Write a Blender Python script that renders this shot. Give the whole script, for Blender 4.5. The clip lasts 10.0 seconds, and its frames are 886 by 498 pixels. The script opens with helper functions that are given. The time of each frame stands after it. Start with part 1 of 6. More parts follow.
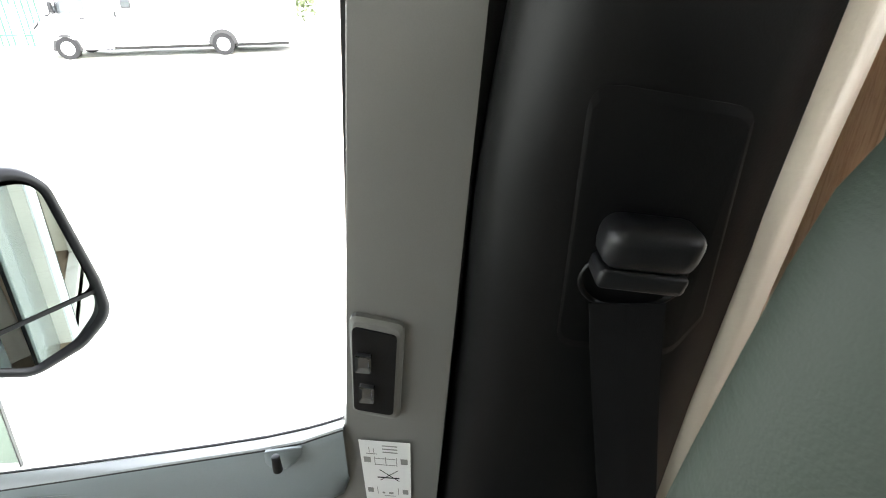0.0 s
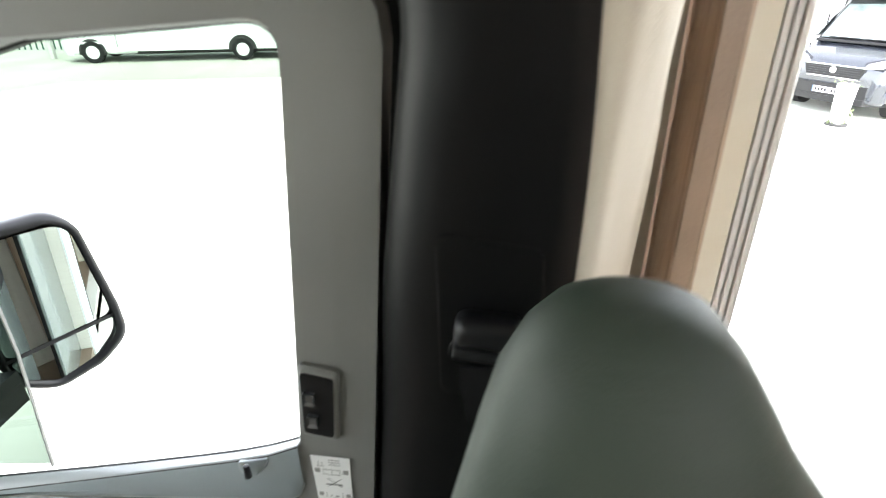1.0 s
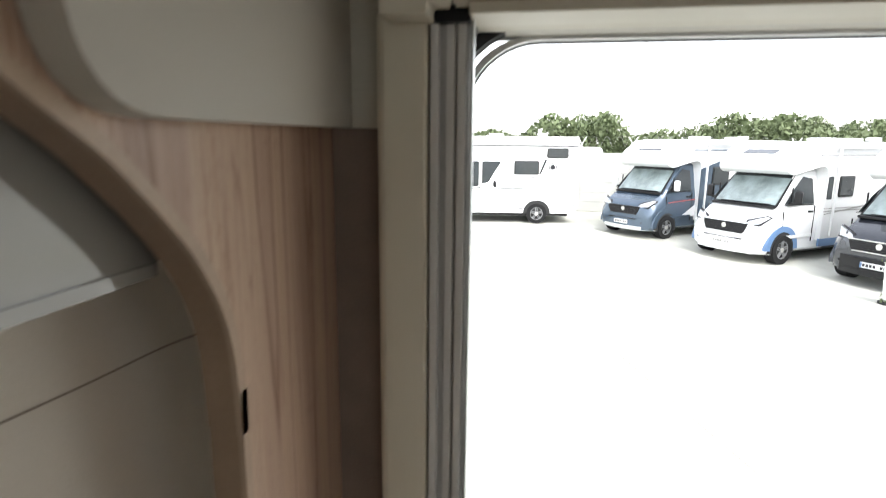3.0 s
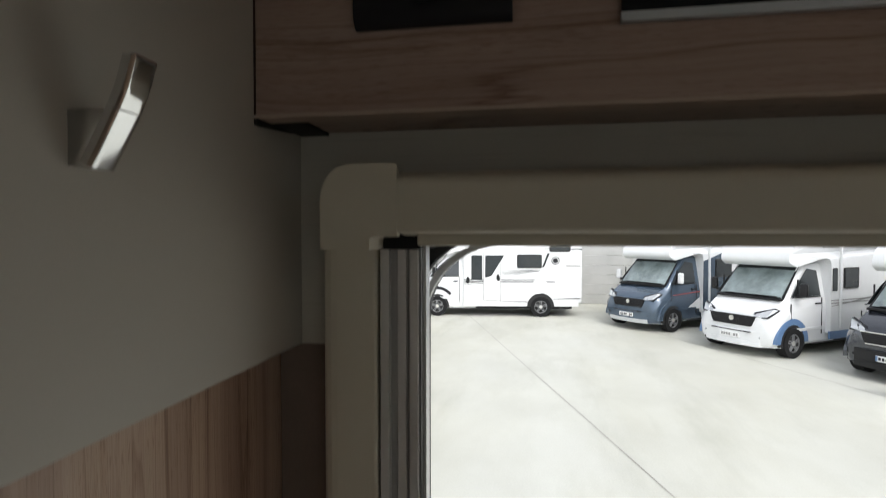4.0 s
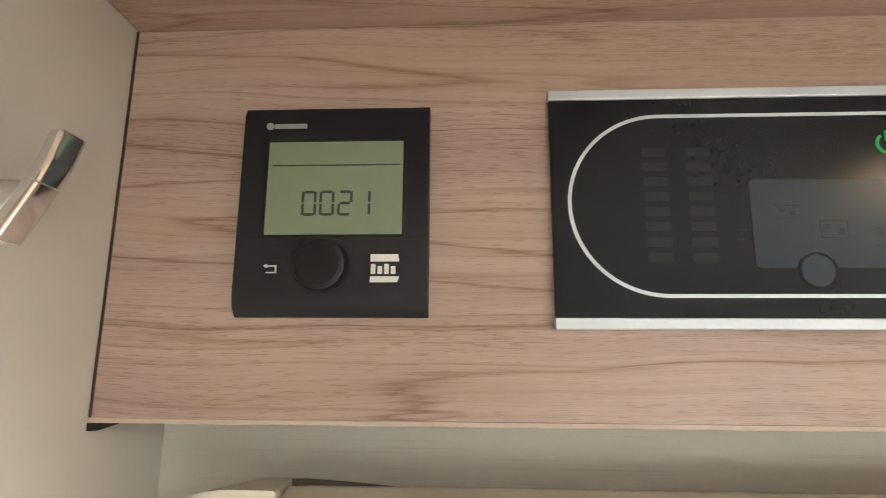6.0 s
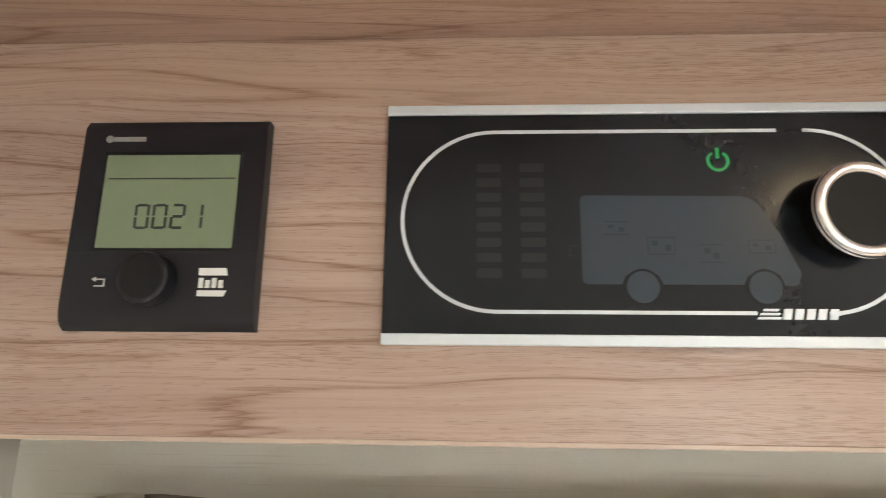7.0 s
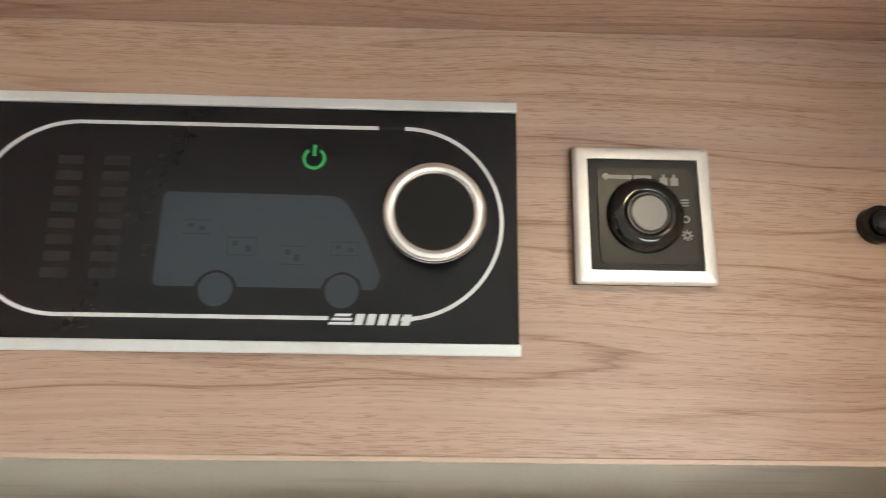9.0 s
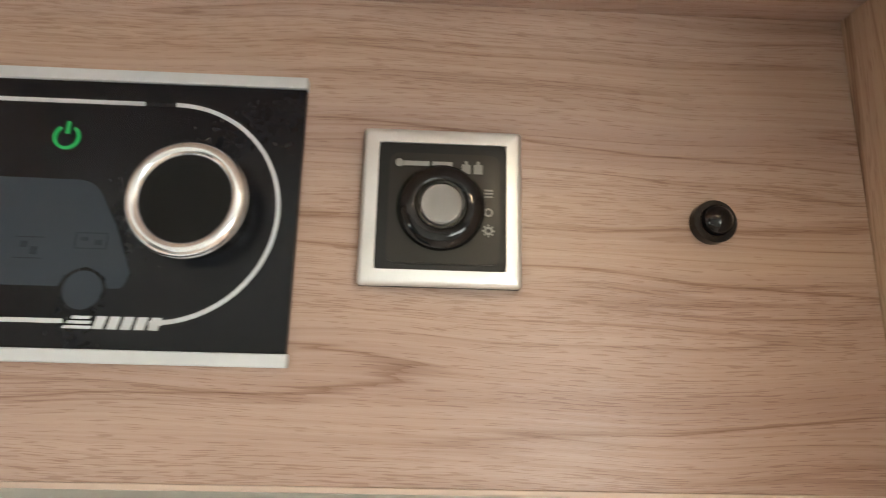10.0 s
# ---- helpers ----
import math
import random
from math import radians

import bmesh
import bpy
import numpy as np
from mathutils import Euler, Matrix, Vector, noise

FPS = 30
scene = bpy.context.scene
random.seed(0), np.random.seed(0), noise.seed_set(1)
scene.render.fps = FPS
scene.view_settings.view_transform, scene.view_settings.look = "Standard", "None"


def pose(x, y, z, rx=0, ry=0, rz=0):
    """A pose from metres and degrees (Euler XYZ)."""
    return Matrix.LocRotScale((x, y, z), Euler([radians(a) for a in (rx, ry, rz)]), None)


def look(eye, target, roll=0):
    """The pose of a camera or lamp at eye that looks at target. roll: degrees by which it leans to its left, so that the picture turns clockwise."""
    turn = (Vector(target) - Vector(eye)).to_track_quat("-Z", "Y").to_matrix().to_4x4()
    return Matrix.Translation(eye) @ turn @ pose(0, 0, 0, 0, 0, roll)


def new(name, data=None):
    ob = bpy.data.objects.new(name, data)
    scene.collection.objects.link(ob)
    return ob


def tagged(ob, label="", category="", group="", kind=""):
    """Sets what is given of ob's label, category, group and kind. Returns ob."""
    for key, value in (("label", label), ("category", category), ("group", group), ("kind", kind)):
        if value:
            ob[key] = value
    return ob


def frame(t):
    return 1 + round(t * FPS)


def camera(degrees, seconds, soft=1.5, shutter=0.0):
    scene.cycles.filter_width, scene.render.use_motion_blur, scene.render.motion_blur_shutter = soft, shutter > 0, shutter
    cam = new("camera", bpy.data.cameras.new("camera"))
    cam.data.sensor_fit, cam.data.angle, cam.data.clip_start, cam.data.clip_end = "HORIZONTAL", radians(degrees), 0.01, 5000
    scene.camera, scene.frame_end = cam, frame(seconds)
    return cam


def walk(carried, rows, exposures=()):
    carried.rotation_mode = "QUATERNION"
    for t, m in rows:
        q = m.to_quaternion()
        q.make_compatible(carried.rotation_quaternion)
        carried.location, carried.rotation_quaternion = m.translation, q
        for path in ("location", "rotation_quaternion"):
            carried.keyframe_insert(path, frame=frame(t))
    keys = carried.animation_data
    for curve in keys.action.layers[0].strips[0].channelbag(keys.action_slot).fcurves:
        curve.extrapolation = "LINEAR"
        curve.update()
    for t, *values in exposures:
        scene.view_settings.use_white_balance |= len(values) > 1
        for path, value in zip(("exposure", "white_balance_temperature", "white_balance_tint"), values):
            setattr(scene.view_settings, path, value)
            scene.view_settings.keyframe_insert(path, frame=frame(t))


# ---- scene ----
cam = camera(78.2, 10.0, soft=0.95, shutter=0.4)
PATH = [
    (0, (-0.311, -0.536, 2.393), (-0.381, 1.247, 1.491), -0.6),
    (0.5, (-0.289, -0.571, 2.419), (-0.36, 1.214, 1.52), -0.6),
    (1, (-0.214, -0.632, 2.52), (-0.336, 1.154, 1.628), -0.3),
    (1.2, (-0.163, -0.632, 2.557), (-0.322, 1.164, 1.69), -0.4),
    (1.5, (-0.103, -0.616, 2.593), (-0.301, 1.224, 1.834), -0.1),
    (1.7, (-0.067, -0.597, 2.607), (-0.298, 1.266, 1.917), -0.1),
    (2, (-0.026, -0.571, 2.64), (-0.304, 1.314, 2.031), 0.0),
    (2.3, (0.01, -0.552, 2.653), (-0.292, 1.348, 2.105), -0.1),
    (2.5, (0.044, -0.527, 2.669), (-0.263, 1.381, 2.157), -0.1),
    (2.7, (0.098, -0.486, 2.697), (-0.217, 1.434, 2.231), 0.5),
    (3.8, (0.185, -0.403, 2.811), (-0.165, 1.562, 2.69), 0.3),
    (4, (0.178, -0.391, 2.827), (-0.167, 1.578, 2.777), 0.0),
    (4.5, (0.164, -0.376, 2.872), (-0.136, 1.598, 2.999), 0.3),
    (5, (0.168, -0.356, 2.906), (-0.046, 1.612, 3.187), 0.4),
    (5.2, (0.172, -0.348, 2.914), (-0.032, 1.615, 3.241), 0.5),
    (6.3, (0.1950, -0.3320, 2.9296), (0.1220, 1.6256, 3.3345), 0.25),
    (6.5, (0.2140, -0.3305, 2.9287), (0.1368, 1.6236, 3.3482), 0.33),
    (7, (0.2592, -0.3311, 2.9314), (0.1780, 1.6209, 3.3595), 0.59),
    (7.5, (0.2970, -0.3308, 2.9345), (0.2614, 1.6244, 3.3544), 0.52),
    (8, (0.3410, -0.3277, 2.9317), (0.2928, 1.6265, 3.3550), 0.77),
    (8.5, (0.3887, -0.3316, 2.9383), (0.3722, 1.6293, 3.3319), 0.82),
    (9, (0.4318, -0.3188, 2.9399), (0.4762, 1.6407, 3.3384), 0.80),
    (9.5, (0.4791, -0.3072, 2.9461), (0.5317, 1.6479, 3.3644), 1.16),
    (10, (0.5206, -0.2902, 2.9445), (0.5858, 1.6655, 3.3582), 1.45),
]
EXPOSURES = [(0.0, 3.9, 6500, 10), (1.0, 3.95, 6500, 10), (1.3, 3.6, 6500, 10), (1.5, 3.3, 6500, 10), (2.0, 3.1, 6500, 10), (2.5, 2.8, 6500, 10), (2.7, 2.58, 6500, 10), (3.8, 0.95, 6500, 10), (4.0, 1.06, 6500, 10), (4.5, 2.3, 6850, 12), (5.0, 3.96, 6820, 10), (5.2, 4.25, 6820, 10), (6.3, 4.62, 6550, 11), (8.0, 4.78, 6500, 10), (9.0, 4.73, 6500, 10), (10.0, 4.63, 6500, 10)]
walk(cam, [(t, look(eye, target, roll)) for t, eye, target, roll in PATH], EXPOSURES)

# ---------------------------------------------------------------- world and lights
world = bpy.data.worlds.new("overcast_sky")
scene.world = world
world.use_nodes = True
wn = world.node_tree.nodes
sky = wn.new("ShaderNodeTexSky")
sky.sky_type = "NISHITA"
sky.sun_disc = False
sky.sun_elevation, sky.sun_rotation = radians(48), radians(150)
sky.air_density, sky.dust_density, sky.ozone_density = 1.0, 1.5, 1.0
veil = wn.new("ShaderNodeHueSaturation")
veil.inputs["Saturation"].default_value = 0.25
world.node_tree.links.new(sky.outputs[0], veil.inputs["Color"])
world.node_tree.links.new(veil.outputs[0], wn["Background"].inputs["Color"])
wn["Background"].inputs["Strength"].default_value = 0.16

sun_data = bpy.data.lights.new("sun", "SUN")
sun_data.energy, sun_data.angle, sun_data.color = 0.7, radians(20), (1.0, 0.98, 0.95)
sun = new("sun", sun_data)
sun.matrix_world = look((4, -8, 12), (0, 0, 0))


def daylight(name, eye, target, w, h, power, color=(0.95, 0.98, 1.0)):
    d = bpy.data.lights.new(name, "AREA")
    d.shape, d.size, d.size_y, d.energy, d.color = "RECTANGLE", w, h, power, color
    ob = new(name, d)
    ob.matrix_world = look(eye, target)
    return ob


# area lamps added at unseen windscreen, roof and side openings to light the interior
daylight("windscreen_daylight", (-2.0, -1.15, 2.10), (0, -1.15, 1.75), 1.5, 0.6, 0.38, (0.80, 1.0, 0.84))
daylight("roof_light_daylight", (2.0, -1.2, 3.19), (2.0, -1.2, 0), 0.7, 0.7, 0.88, (0.88, 0.97, 1.0))
daylight("side_window_daylight", (1.3, -2.19, 2.45), (1.3, 0, 2.45), 0.8, 0.45, 0.19, (0.88, 0.97, 1.0))
# warm reading spot under the ceiling
spot_data = bpy.data.lights.new("ceiling_spot", "AREA")
spot_data.shape, spot_data.size, spot_data.energy, spot_data.color = "DISK", 0.035, 0.0062, (1.0, 0.76, 0.46)
spot_data.spread = radians(120)
spot = new("ceiling_spot", spot_data)
spot.matrix_world = look((0.625, -0.400, 3.125), (0.55, -0.08, 2.98))


# ---------------------------------------------------------------- materials
def material(name, color, rough=0.5, metal=0.0, var=0.12, scale=8.0, bump=0.0, bscale=300.0, spec=0.5, coat=0.0):
    """Plain surface with large blotches, fine grain and a little relief."""
    m = bpy.data.materials.new(name)
    m.use_nodes = True
    nt = m.node_tree
    b = nt.nodes["Principled BSDF"]
    tc = nt.nodes.new("ShaderNodeTexCoord")
    n1, n2 = nt.nodes.new("ShaderNodeTexNoise"), nt.nodes.new("ShaderNodeTexNoise")
    n1.inputs["Scale"].default_value, n1.inputs["Detail"].default_value = scale, 4
    n2.inputs["Scale"].default_value, n2.inputs["Detail"].default_value = bscale, 3
    mixn = nt.nodes.new("ShaderNodeMix")
    mixn.data_type = "FLOAT"
    mixn.inputs[0].default_value = 0.35
    ramp = nt.nodes.new("ShaderNodeValToRGB")
    c = Vector(color)
    ramp.color_ramp.elements[0].position, ramp.color_ramp.elements[1].position = 0.3, 0.7
    ramp.color_ramp.elements[0].color = (*(c * (1 - var)), 1)
    ramp.color_ramp.elements[1].color = (*(c * (1 + var)), 1)
    for n in (n1, n2):
        nt.links.new(tc.outputs["Object"], n.inputs["Vector"])
    nt.links.new(n1.outputs["Fac"], mixn.inputs[2])
    nt.links.new(n2.outputs["Fac"], mixn.inputs[3])
    nt.links.new(mixn.outputs[0], ramp.inputs["Fac"])
    nt.links.new(ramp.outputs["Color"], b.inputs["Base Color"])
    b.inputs["Roughness"].default_value, b.inputs["Metallic"].default_value = rough, metal
    b.inputs["Specular IOR Level"].default_value = spec
    b.inputs["Coat Weight"].default_value = coat
    b.inputs["Coat Roughness"].default_value = 0.03
    if bump:
        bn = nt.nodes.new("ShaderNodeBump")
        bn.inputs["Strength"].default_value, bn.inputs["Distance"].default_value = bump, 0.001
        nt.links.new(n2.outputs["Fac"], bn.inputs["Height"])
        nt.links.new(bn.outputs["Normal"], b.inputs["Normal"])
    return m


def wood(name, light, mid, dark, along="X", rough=0.38, seedz=0.0, bands=24.0):
    """Straight-grained veneer: broad bands, thin dark growth lines and short open pores along one axis."""
    m = bpy.data.materials.new(name)
    m.use_nodes = True
    nt = m.node_tree
    b = nt.nodes["Principled BSDF"]
    tc = nt.nodes.new("ShaderNodeTexCoord")
    sep, com = nt.nodes.new("ShaderNodeSeparateXYZ"), nt.nodes.new("ShaderNodeCombineXYZ")
    nt.links.new(tc.outputs["Object"], sep.inputs[0])
    order = {"X": (0, 1, 2), "Z": (2, 0, 1), "Y": (1, 0, 2), "F": (0, 2, 1)}[along]
    warp = nt.nodes.new("ShaderNodeTexNoise")
    warp.inputs["Scale"].default_value, warp.inputs["Detail"].default_value = 5.0, 2
    stretch = nt.nodes.new("ShaderNodeMapping")
    nt.links.new(tc.outputs["Object"], stretch.inputs["Vector"])
    stretch.inputs["Scale"].default_value = {"X": (0.7, 1, 2.2), "Z": (2.2, 2.2, 0.7), "Y": (1, 0.7, 2.2), "F": (0.7, 2.2, 1)}[along]
    nt.links.new(stretch.outputs[0], warp.inputs["Vector"])
    amt = nt.nodes.new("ShaderNodeMath")
    amt.operation = "MULTIPLY_ADD"
    amt.inputs[1].default_value, amt.inputs[2].default_value = 0.012 if along == "Z" else 0.032, seedz
    nt.links.new(warp.outputs["Fac"], amt.inputs[0])
    add = nt.nodes.new("ShaderNodeMath")
    nt.links.new(sep.outputs[order[2]], add.inputs[0])
    nt.links.new(amt.outputs[0], add.inputs[1])
    nt.links.new(sep.outputs[order[0]], com.inputs[0])
    nt.links.new(sep.outputs[order[1]], com.inputs[1])
    nt.links.new(add.outputs[0], com.inputs[2])

    def grain(sx, sz, detail, rgh=0.55):
        mp, n = nt.nodes.new("ShaderNodeMapping"), nt.nodes.new("ShaderNodeTexNoise")
        mp.inputs["Scale"].default_value = (sx, sz if along == "Z" else sx, sz)
        n.inputs["Scale"].default_value, n.inputs["Detail"].default_value = 1.0, detail
        n.inputs["Roughness"].default_value = rgh
        nt.links.new(com.outputs[0], mp.inputs["Vector"])
        nt.links.new(mp.outputs[0], n.inputs["Vector"])
        return n.outputs["Fac"]

    def ramp(fac, stops):
        r = nt.nodes.new("ShaderNodeValToRGB")
        r.color_ramp.elements[0].position, r.color_ramp.elements[0].color = stops[0][0], (*stops[0][1], 1)
        r.color_ramp.elements[1].position, r.color_ramp.elements[1].color = stops[-1][0], (*stops[-1][1], 1)
        for p, c in stops[1:-1]:
            r.color_ramp.elements.new(p).color = (*c, 1)
        nt.links.new(fac, r.inputs["Fac"])
        return r.outputs["Color"]

    def mult(a, bcol, fac):
        x = nt.nodes.new("ShaderNodeMix")
        x.data_type, x.blend_type = "RGBA", "MULTIPLY"
        x.inputs[0].default_value = fac
        nt.links.new(a, x.inputs[6])
        nt.links.new(bcol, x.inputs[7])
        return x.outputs[2]

    def calc(op, a, bv):
        n = nt.nodes.new("ShaderNodeMath")
        n.operation = op
        nt.links.new(a, n.inputs[0])
        if isinstance(bv, (int, float)):
            n.inputs[1].default_value = bv
        else:
            nt.links.new(bv, n.inputs[1])
        return n.outputs[0]

    one = (1, 1, 1)
    upright = along == "Z"

    def blend(a, bcol, fac):
        x = nt.nodes.new("ShaderNodeMix")
        x.data_type = "RGBA"
        nt.links.new(fac, x.inputs[0])
        nt.links.new(a, x.inputs[6])
        nt.links.new(bcol, x.inputs[7])
        return x.outputs[2]

    # two tones of the veneer in broad cloudy bands
    warm = tuple(c * k for c, k in zip(light, (1.02, 1.0, 0.94)))
    rosy = tuple(c * k for c, k in zip(mid, (0.84, 0.79, 0.80)))
    col = ramp(grain(0.9, bands * 0.8, 3), [(0.30, rosy), (0.5, light), (0.67, warm)])
    # growth rings: contours of a stretched field, a sharp dark line with a slow fall behind it, fading in and out
    field = grain(0.5 if upright else 0.75, bands * 0.62, 1.0, 0.4)
    ragged = calc("MULTIPLY", grain(14.0, 520.0, 2), 0.018)
    rings = calc("FRACT", calc("MULTIPLY", calc("ADD", field, ragged), 7.0 if upright else 13.0), 0.0)
    line = tuple(c / m * k for c, m, k in zip(dark, mid, (0.68, 0.57, 0.51)))
    soft_line = tuple(0.35 + 0.65 * c for c in line)
    lines = ramp(rings, [(0.0, line), (0.03, soft_line), (0.07, tuple(0.78 + 0.22 * c for c in soft_line)), (0.20, one), (0.94, one), (1.0, soft_line)])
    here = ramp(grain(1.5, bands * 0.75, 2), [(0.32, (0.15, 0.15, 0.15)), (0.52, one)])
    white = ramp(rings, [(0.0, one), (1.0, one)])
    col = mult(col, blend(white, lines, here), 1.0)
    # a second, narrower set between them
    fine = calc("FRACT", calc("MULTIPLY", grain(0.9, bands * 1.5, 1.5, 0.5), 8.0), 0.0)
    col = mult(col, ramp(fine, [(0.0, line), (0.05, soft_line), (0.10, tuple(0.8 + 0.2 * c for c in soft_line)), (0.2, one), (0.97, one), (1.0, soft_line)]), 0.5)
    # fibres, short dark pores in crowded patches
    col = mult(col, ramp(grain(8.0, 800.0, 4, 0.65), [(0.32, (0.82, 0.75, 0.70)), (0.60, one)]), 0.75)
    patches = calc("MULTIPLY", calc("SUBTRACT", grain(3.5, bands * 1.6, 2), 0.52), 0.5)
    pores = calc("ADD", grain(85.0, 1900.0, 1), patches)
    col = mult(col, ramp(pores, [(0.335, (0.50, 0.37, 0.31)), (0.375, one)]), 0.45)
    nt.links.new(col, b.inputs["Base Color"])
    b.inputs["Roughness"].default_value = rough
    bn = nt.nodes.new("ShaderNodeBump")
    bn.inputs["Strength"].default_value, bn.inputs["Distance"].default_value = 0.25, 0.0004
    nt.links.new(pores, bn.inputs["Height"])
    nt.links.new(bn.outputs["Normal"], b.inputs["Normal"])
    return m


def glass(name, tint=(0.95, 1.0, 0.97), clear=0.9):
    m = bpy.data.materials.new(name)
    m.use_nodes = True
    nt = m.node_tree
    nt.nodes.remove(nt.nodes["Principled BSDF"])
    t, g, x = nt.nodes.new("ShaderNodeBsdfTransparent"), nt.nodes.new("ShaderNodeBsdfGlossy"), nt.nodes.new("ShaderNodeMixShader")
    t.inputs["Color"].default_value = (*tint, 1)
    g.inputs["Roughness"].default_value = 0.02
    x.inputs[0].default_value = 1 - clear
    nt.links.new(t.outputs[0], x.inputs[1])
    nt.links.new(g.outputs[0], x.inputs[2])
    nt.links.new(x.outputs[0], nt.nodes["Material Output"].inputs["Surface"])
    return m


def glowing(name, color, strength):
    m = bpy.data.materials.new(name)
    m.use_nodes = True
    b = m.node_tree.nodes["Principled BSDF"]
    b.inputs["Base Color"].default_value = (*(0.2 * c for c in color), 1)
    b.inputs["Emission Color"].default_value = (*color, 1)
    b.inputs["Emission Strength"].default_value = strength
    return m


def lined_wall():
    """Pale wall laminate with thin broken lines running lengthways."""
    m = material("pale_wall_laminate", (0.55, 0.52, 0.46), 0.55, var=0.05, bump=0.08, bscale=500)
    nt = m.node_tree
    b, tc = nt.nodes["Principled BSDF"], nt.nodes["Texture Coordinate"]
    col = b.inputs["Base Color"].links[0].from_socket
    mp, n, r, x = nt.nodes.new("ShaderNodeMapping"), nt.nodes.new("ShaderNodeTexNoise"), nt.nodes.new("ShaderNodeValToRGB"), nt.nodes.new("ShaderNodeMix")
    mp.inputs["Scale"].default_value = (9, 9, 620)
    n.inputs["Scale"].default_value, n.inputs["Detail"].default_value = 1.0, 2
    r.color_ramp.elements[0].position, r.color_ramp.elements[1].position = 0.33, 0.39
    r.color_ramp.elements[0].color, r.color_ramp.elements[1].color = (0.78, 0.76, 0.75, 1), (1, 1, 1, 1)
    x.data_type, x.blend_type = "RGBA", "MULTIPLY"
    x.inputs[0].default_value = 0.45
    nt.links.new(tc.outputs["Object"], mp.inputs["Vector"])
    nt.links.new(mp.outputs[0], n.inputs["Vector"])
    nt.links.new(n.outputs["Fac"], r.inputs["Fac"])
    nt.links.new(col, x.inputs[6])
    nt.links.new(r.outputs["Color"], x.inputs[7])
    nt.links.new(x.outputs[2], b.inputs["Base Color"])
    return m


def creased_leather():
    """Smooth grey-green hide with fine slanting creases."""
    m = material("grey_leather", (0.033, 0.044, 0.034), 0.55, spec=0.30, var=0.06, bump=0.4, bscale=600)
    nt = m.node_tree
    tc, bn = nt.nodes["Texture Coordinate"], nt.nodes["Bump"]
    mp, n, r = nt.nodes.new("ShaderNodeMapping"), nt.nodes.new("ShaderNodeTexNoise"), nt.nodes.new("ShaderNodeMath")
    mp.inputs["Rotation"].default_value[1] = radians(18)
    mp.inputs["Scale"].default_value = (28, 28, 170)
    n.inputs["Scale"].default_value, n.inputs["Detail"].default_value = 1.0, 3
    r.operation = "MULTIPLY_ADD"
    r.inputs[1].default_value = 0.5
    nt.links.new(tc.outputs["Object"], mp.inputs["Vector"])
    nt.links.new(mp.outputs[0], n.inputs["Vector"])
    nt.links.new(bn.inputs["Height"].links[0].from_socket, r.inputs[0])
    nt.links.new(n.outputs["Fac"], r.inputs[2])
    nt.links.new(r.outputs[0], bn.inputs["Height"])
    return m


WOOD_X = wood("light_walnut_lengthways", (0.445, 0.330, 0.276), (0.405, 0.290, 0.240), (0.34, 0.234, 0.186), "X")
WOOD_F = wood("light_walnut_board", (0.445, 0.330, 0.276), (0.405, 0.290, 0.240), (0.34, 0.234, 0.186), "F")
WOOD_Z = wood("light_walnut_upright", (0.52, 0.37, 0.27), (0.42, 0.29, 0.21), (0.30, 0.19, 0.13), "Z")
EDGE_WOOD = material("walnut_edging", (0.300, 0.205, 0.142), 0.42, var=0.14, scale=22, bump=0.15, bscale=420)
# walnut with the recess's shade mixed into its base colour
RETURN_SHADED = material("shaded_walnut_board", (0.205, 0.158, 0.132), 0.5, spec=0.3, var=0.12, scale=30, bump=0.1, bscale=420)
# dark brown for the shadow line at the cabinet's end
SHADEBROWN = material("gap_shade_brown", (0.055, 0.032, 0.026), 0.7, spec=0.2)
EDGE_BEAD = material("walnut_bead", (0.42, 0.305, 0.215), 0.4, var=0.1, scale=30)
GREIGE = material("greige_laminate", (0.505, 0.472, 0.415), 0.55, spec=0.25, var=0.03, bump=0.03, bscale=900)
WALLPAPER = lined_wall()
BEIGE = material("beige_plastic", (0.62, 0.575, 0.475), 0.42, var=0.03, bump=0.05, bscale=1200)
TRIM = material("beige_leatherette", (0.56, 0.50, 0.42), 0.5, var=0.04, bump=0.35, bscale=420)
ALU = material("matt_aluminium", (0.62, 0.62, 0.62), 0.38, 1.0, var=0.05)
ALU_DARK = material("aluminium_groove", (0.42, 0.405, 0.40), 0.5, 0.1)
RAIL = material("grey_anodised_rail", (0.60, 0.585, 0.57), 0.45, 0.05, var=0.04)
STRIPGREY = material("light_grey_seal_strip", (0.20, 0.21, 0.21), 0.4, var=0.05)
ALLOY = material("silver_alloy", (0.22, 0.225, 0.23), 0.35, 0.25)
SILVER = material("satin_silver", (0.72, 0.71, 0.68), 0.3, 0.9, var=0.04)
BRUSHED = material("brushed_silver", (0.74, 0.765, 0.78), 0.36, 0.65, var=0.05, scale=60, bump=0.06, bscale=900)
STRIP = material("silver_strip", (0.60, 0.645, 0.69), 0.4, 0.3, var=0.03)
CHROME = material("chrome", (0.78, 0.78, 0.78), 0.10, 1.0, var=0.02)
RINGCHROME = material("handled_chrome", (0.80, 0.83, 0.87), 0.16, 0.9, var=0.03)
BLACK = material("black_plastic", (0.009, 0.009, 0.010), 0.42, spec=0.3, var=0.15, bump=0.1, bscale=900)
SOFTBLACK = material("black_cab_trim", (0.0030, 0.0029, 0.0032), 0.46, spec=0.26, var=0.2, bump=0.12, bscale=900)
ANTHRACITE = material("anthracite_plastic", (0.0122, 0.0120, 0.0158), 0.38, spec=0.35, var=0.1, bump=0.06, bscale=1500)
MATTBLACK = material("matt_black_plastic", (0.0065, 0.0065, 0.007), 0.5, spec=0.2, var=0.08)
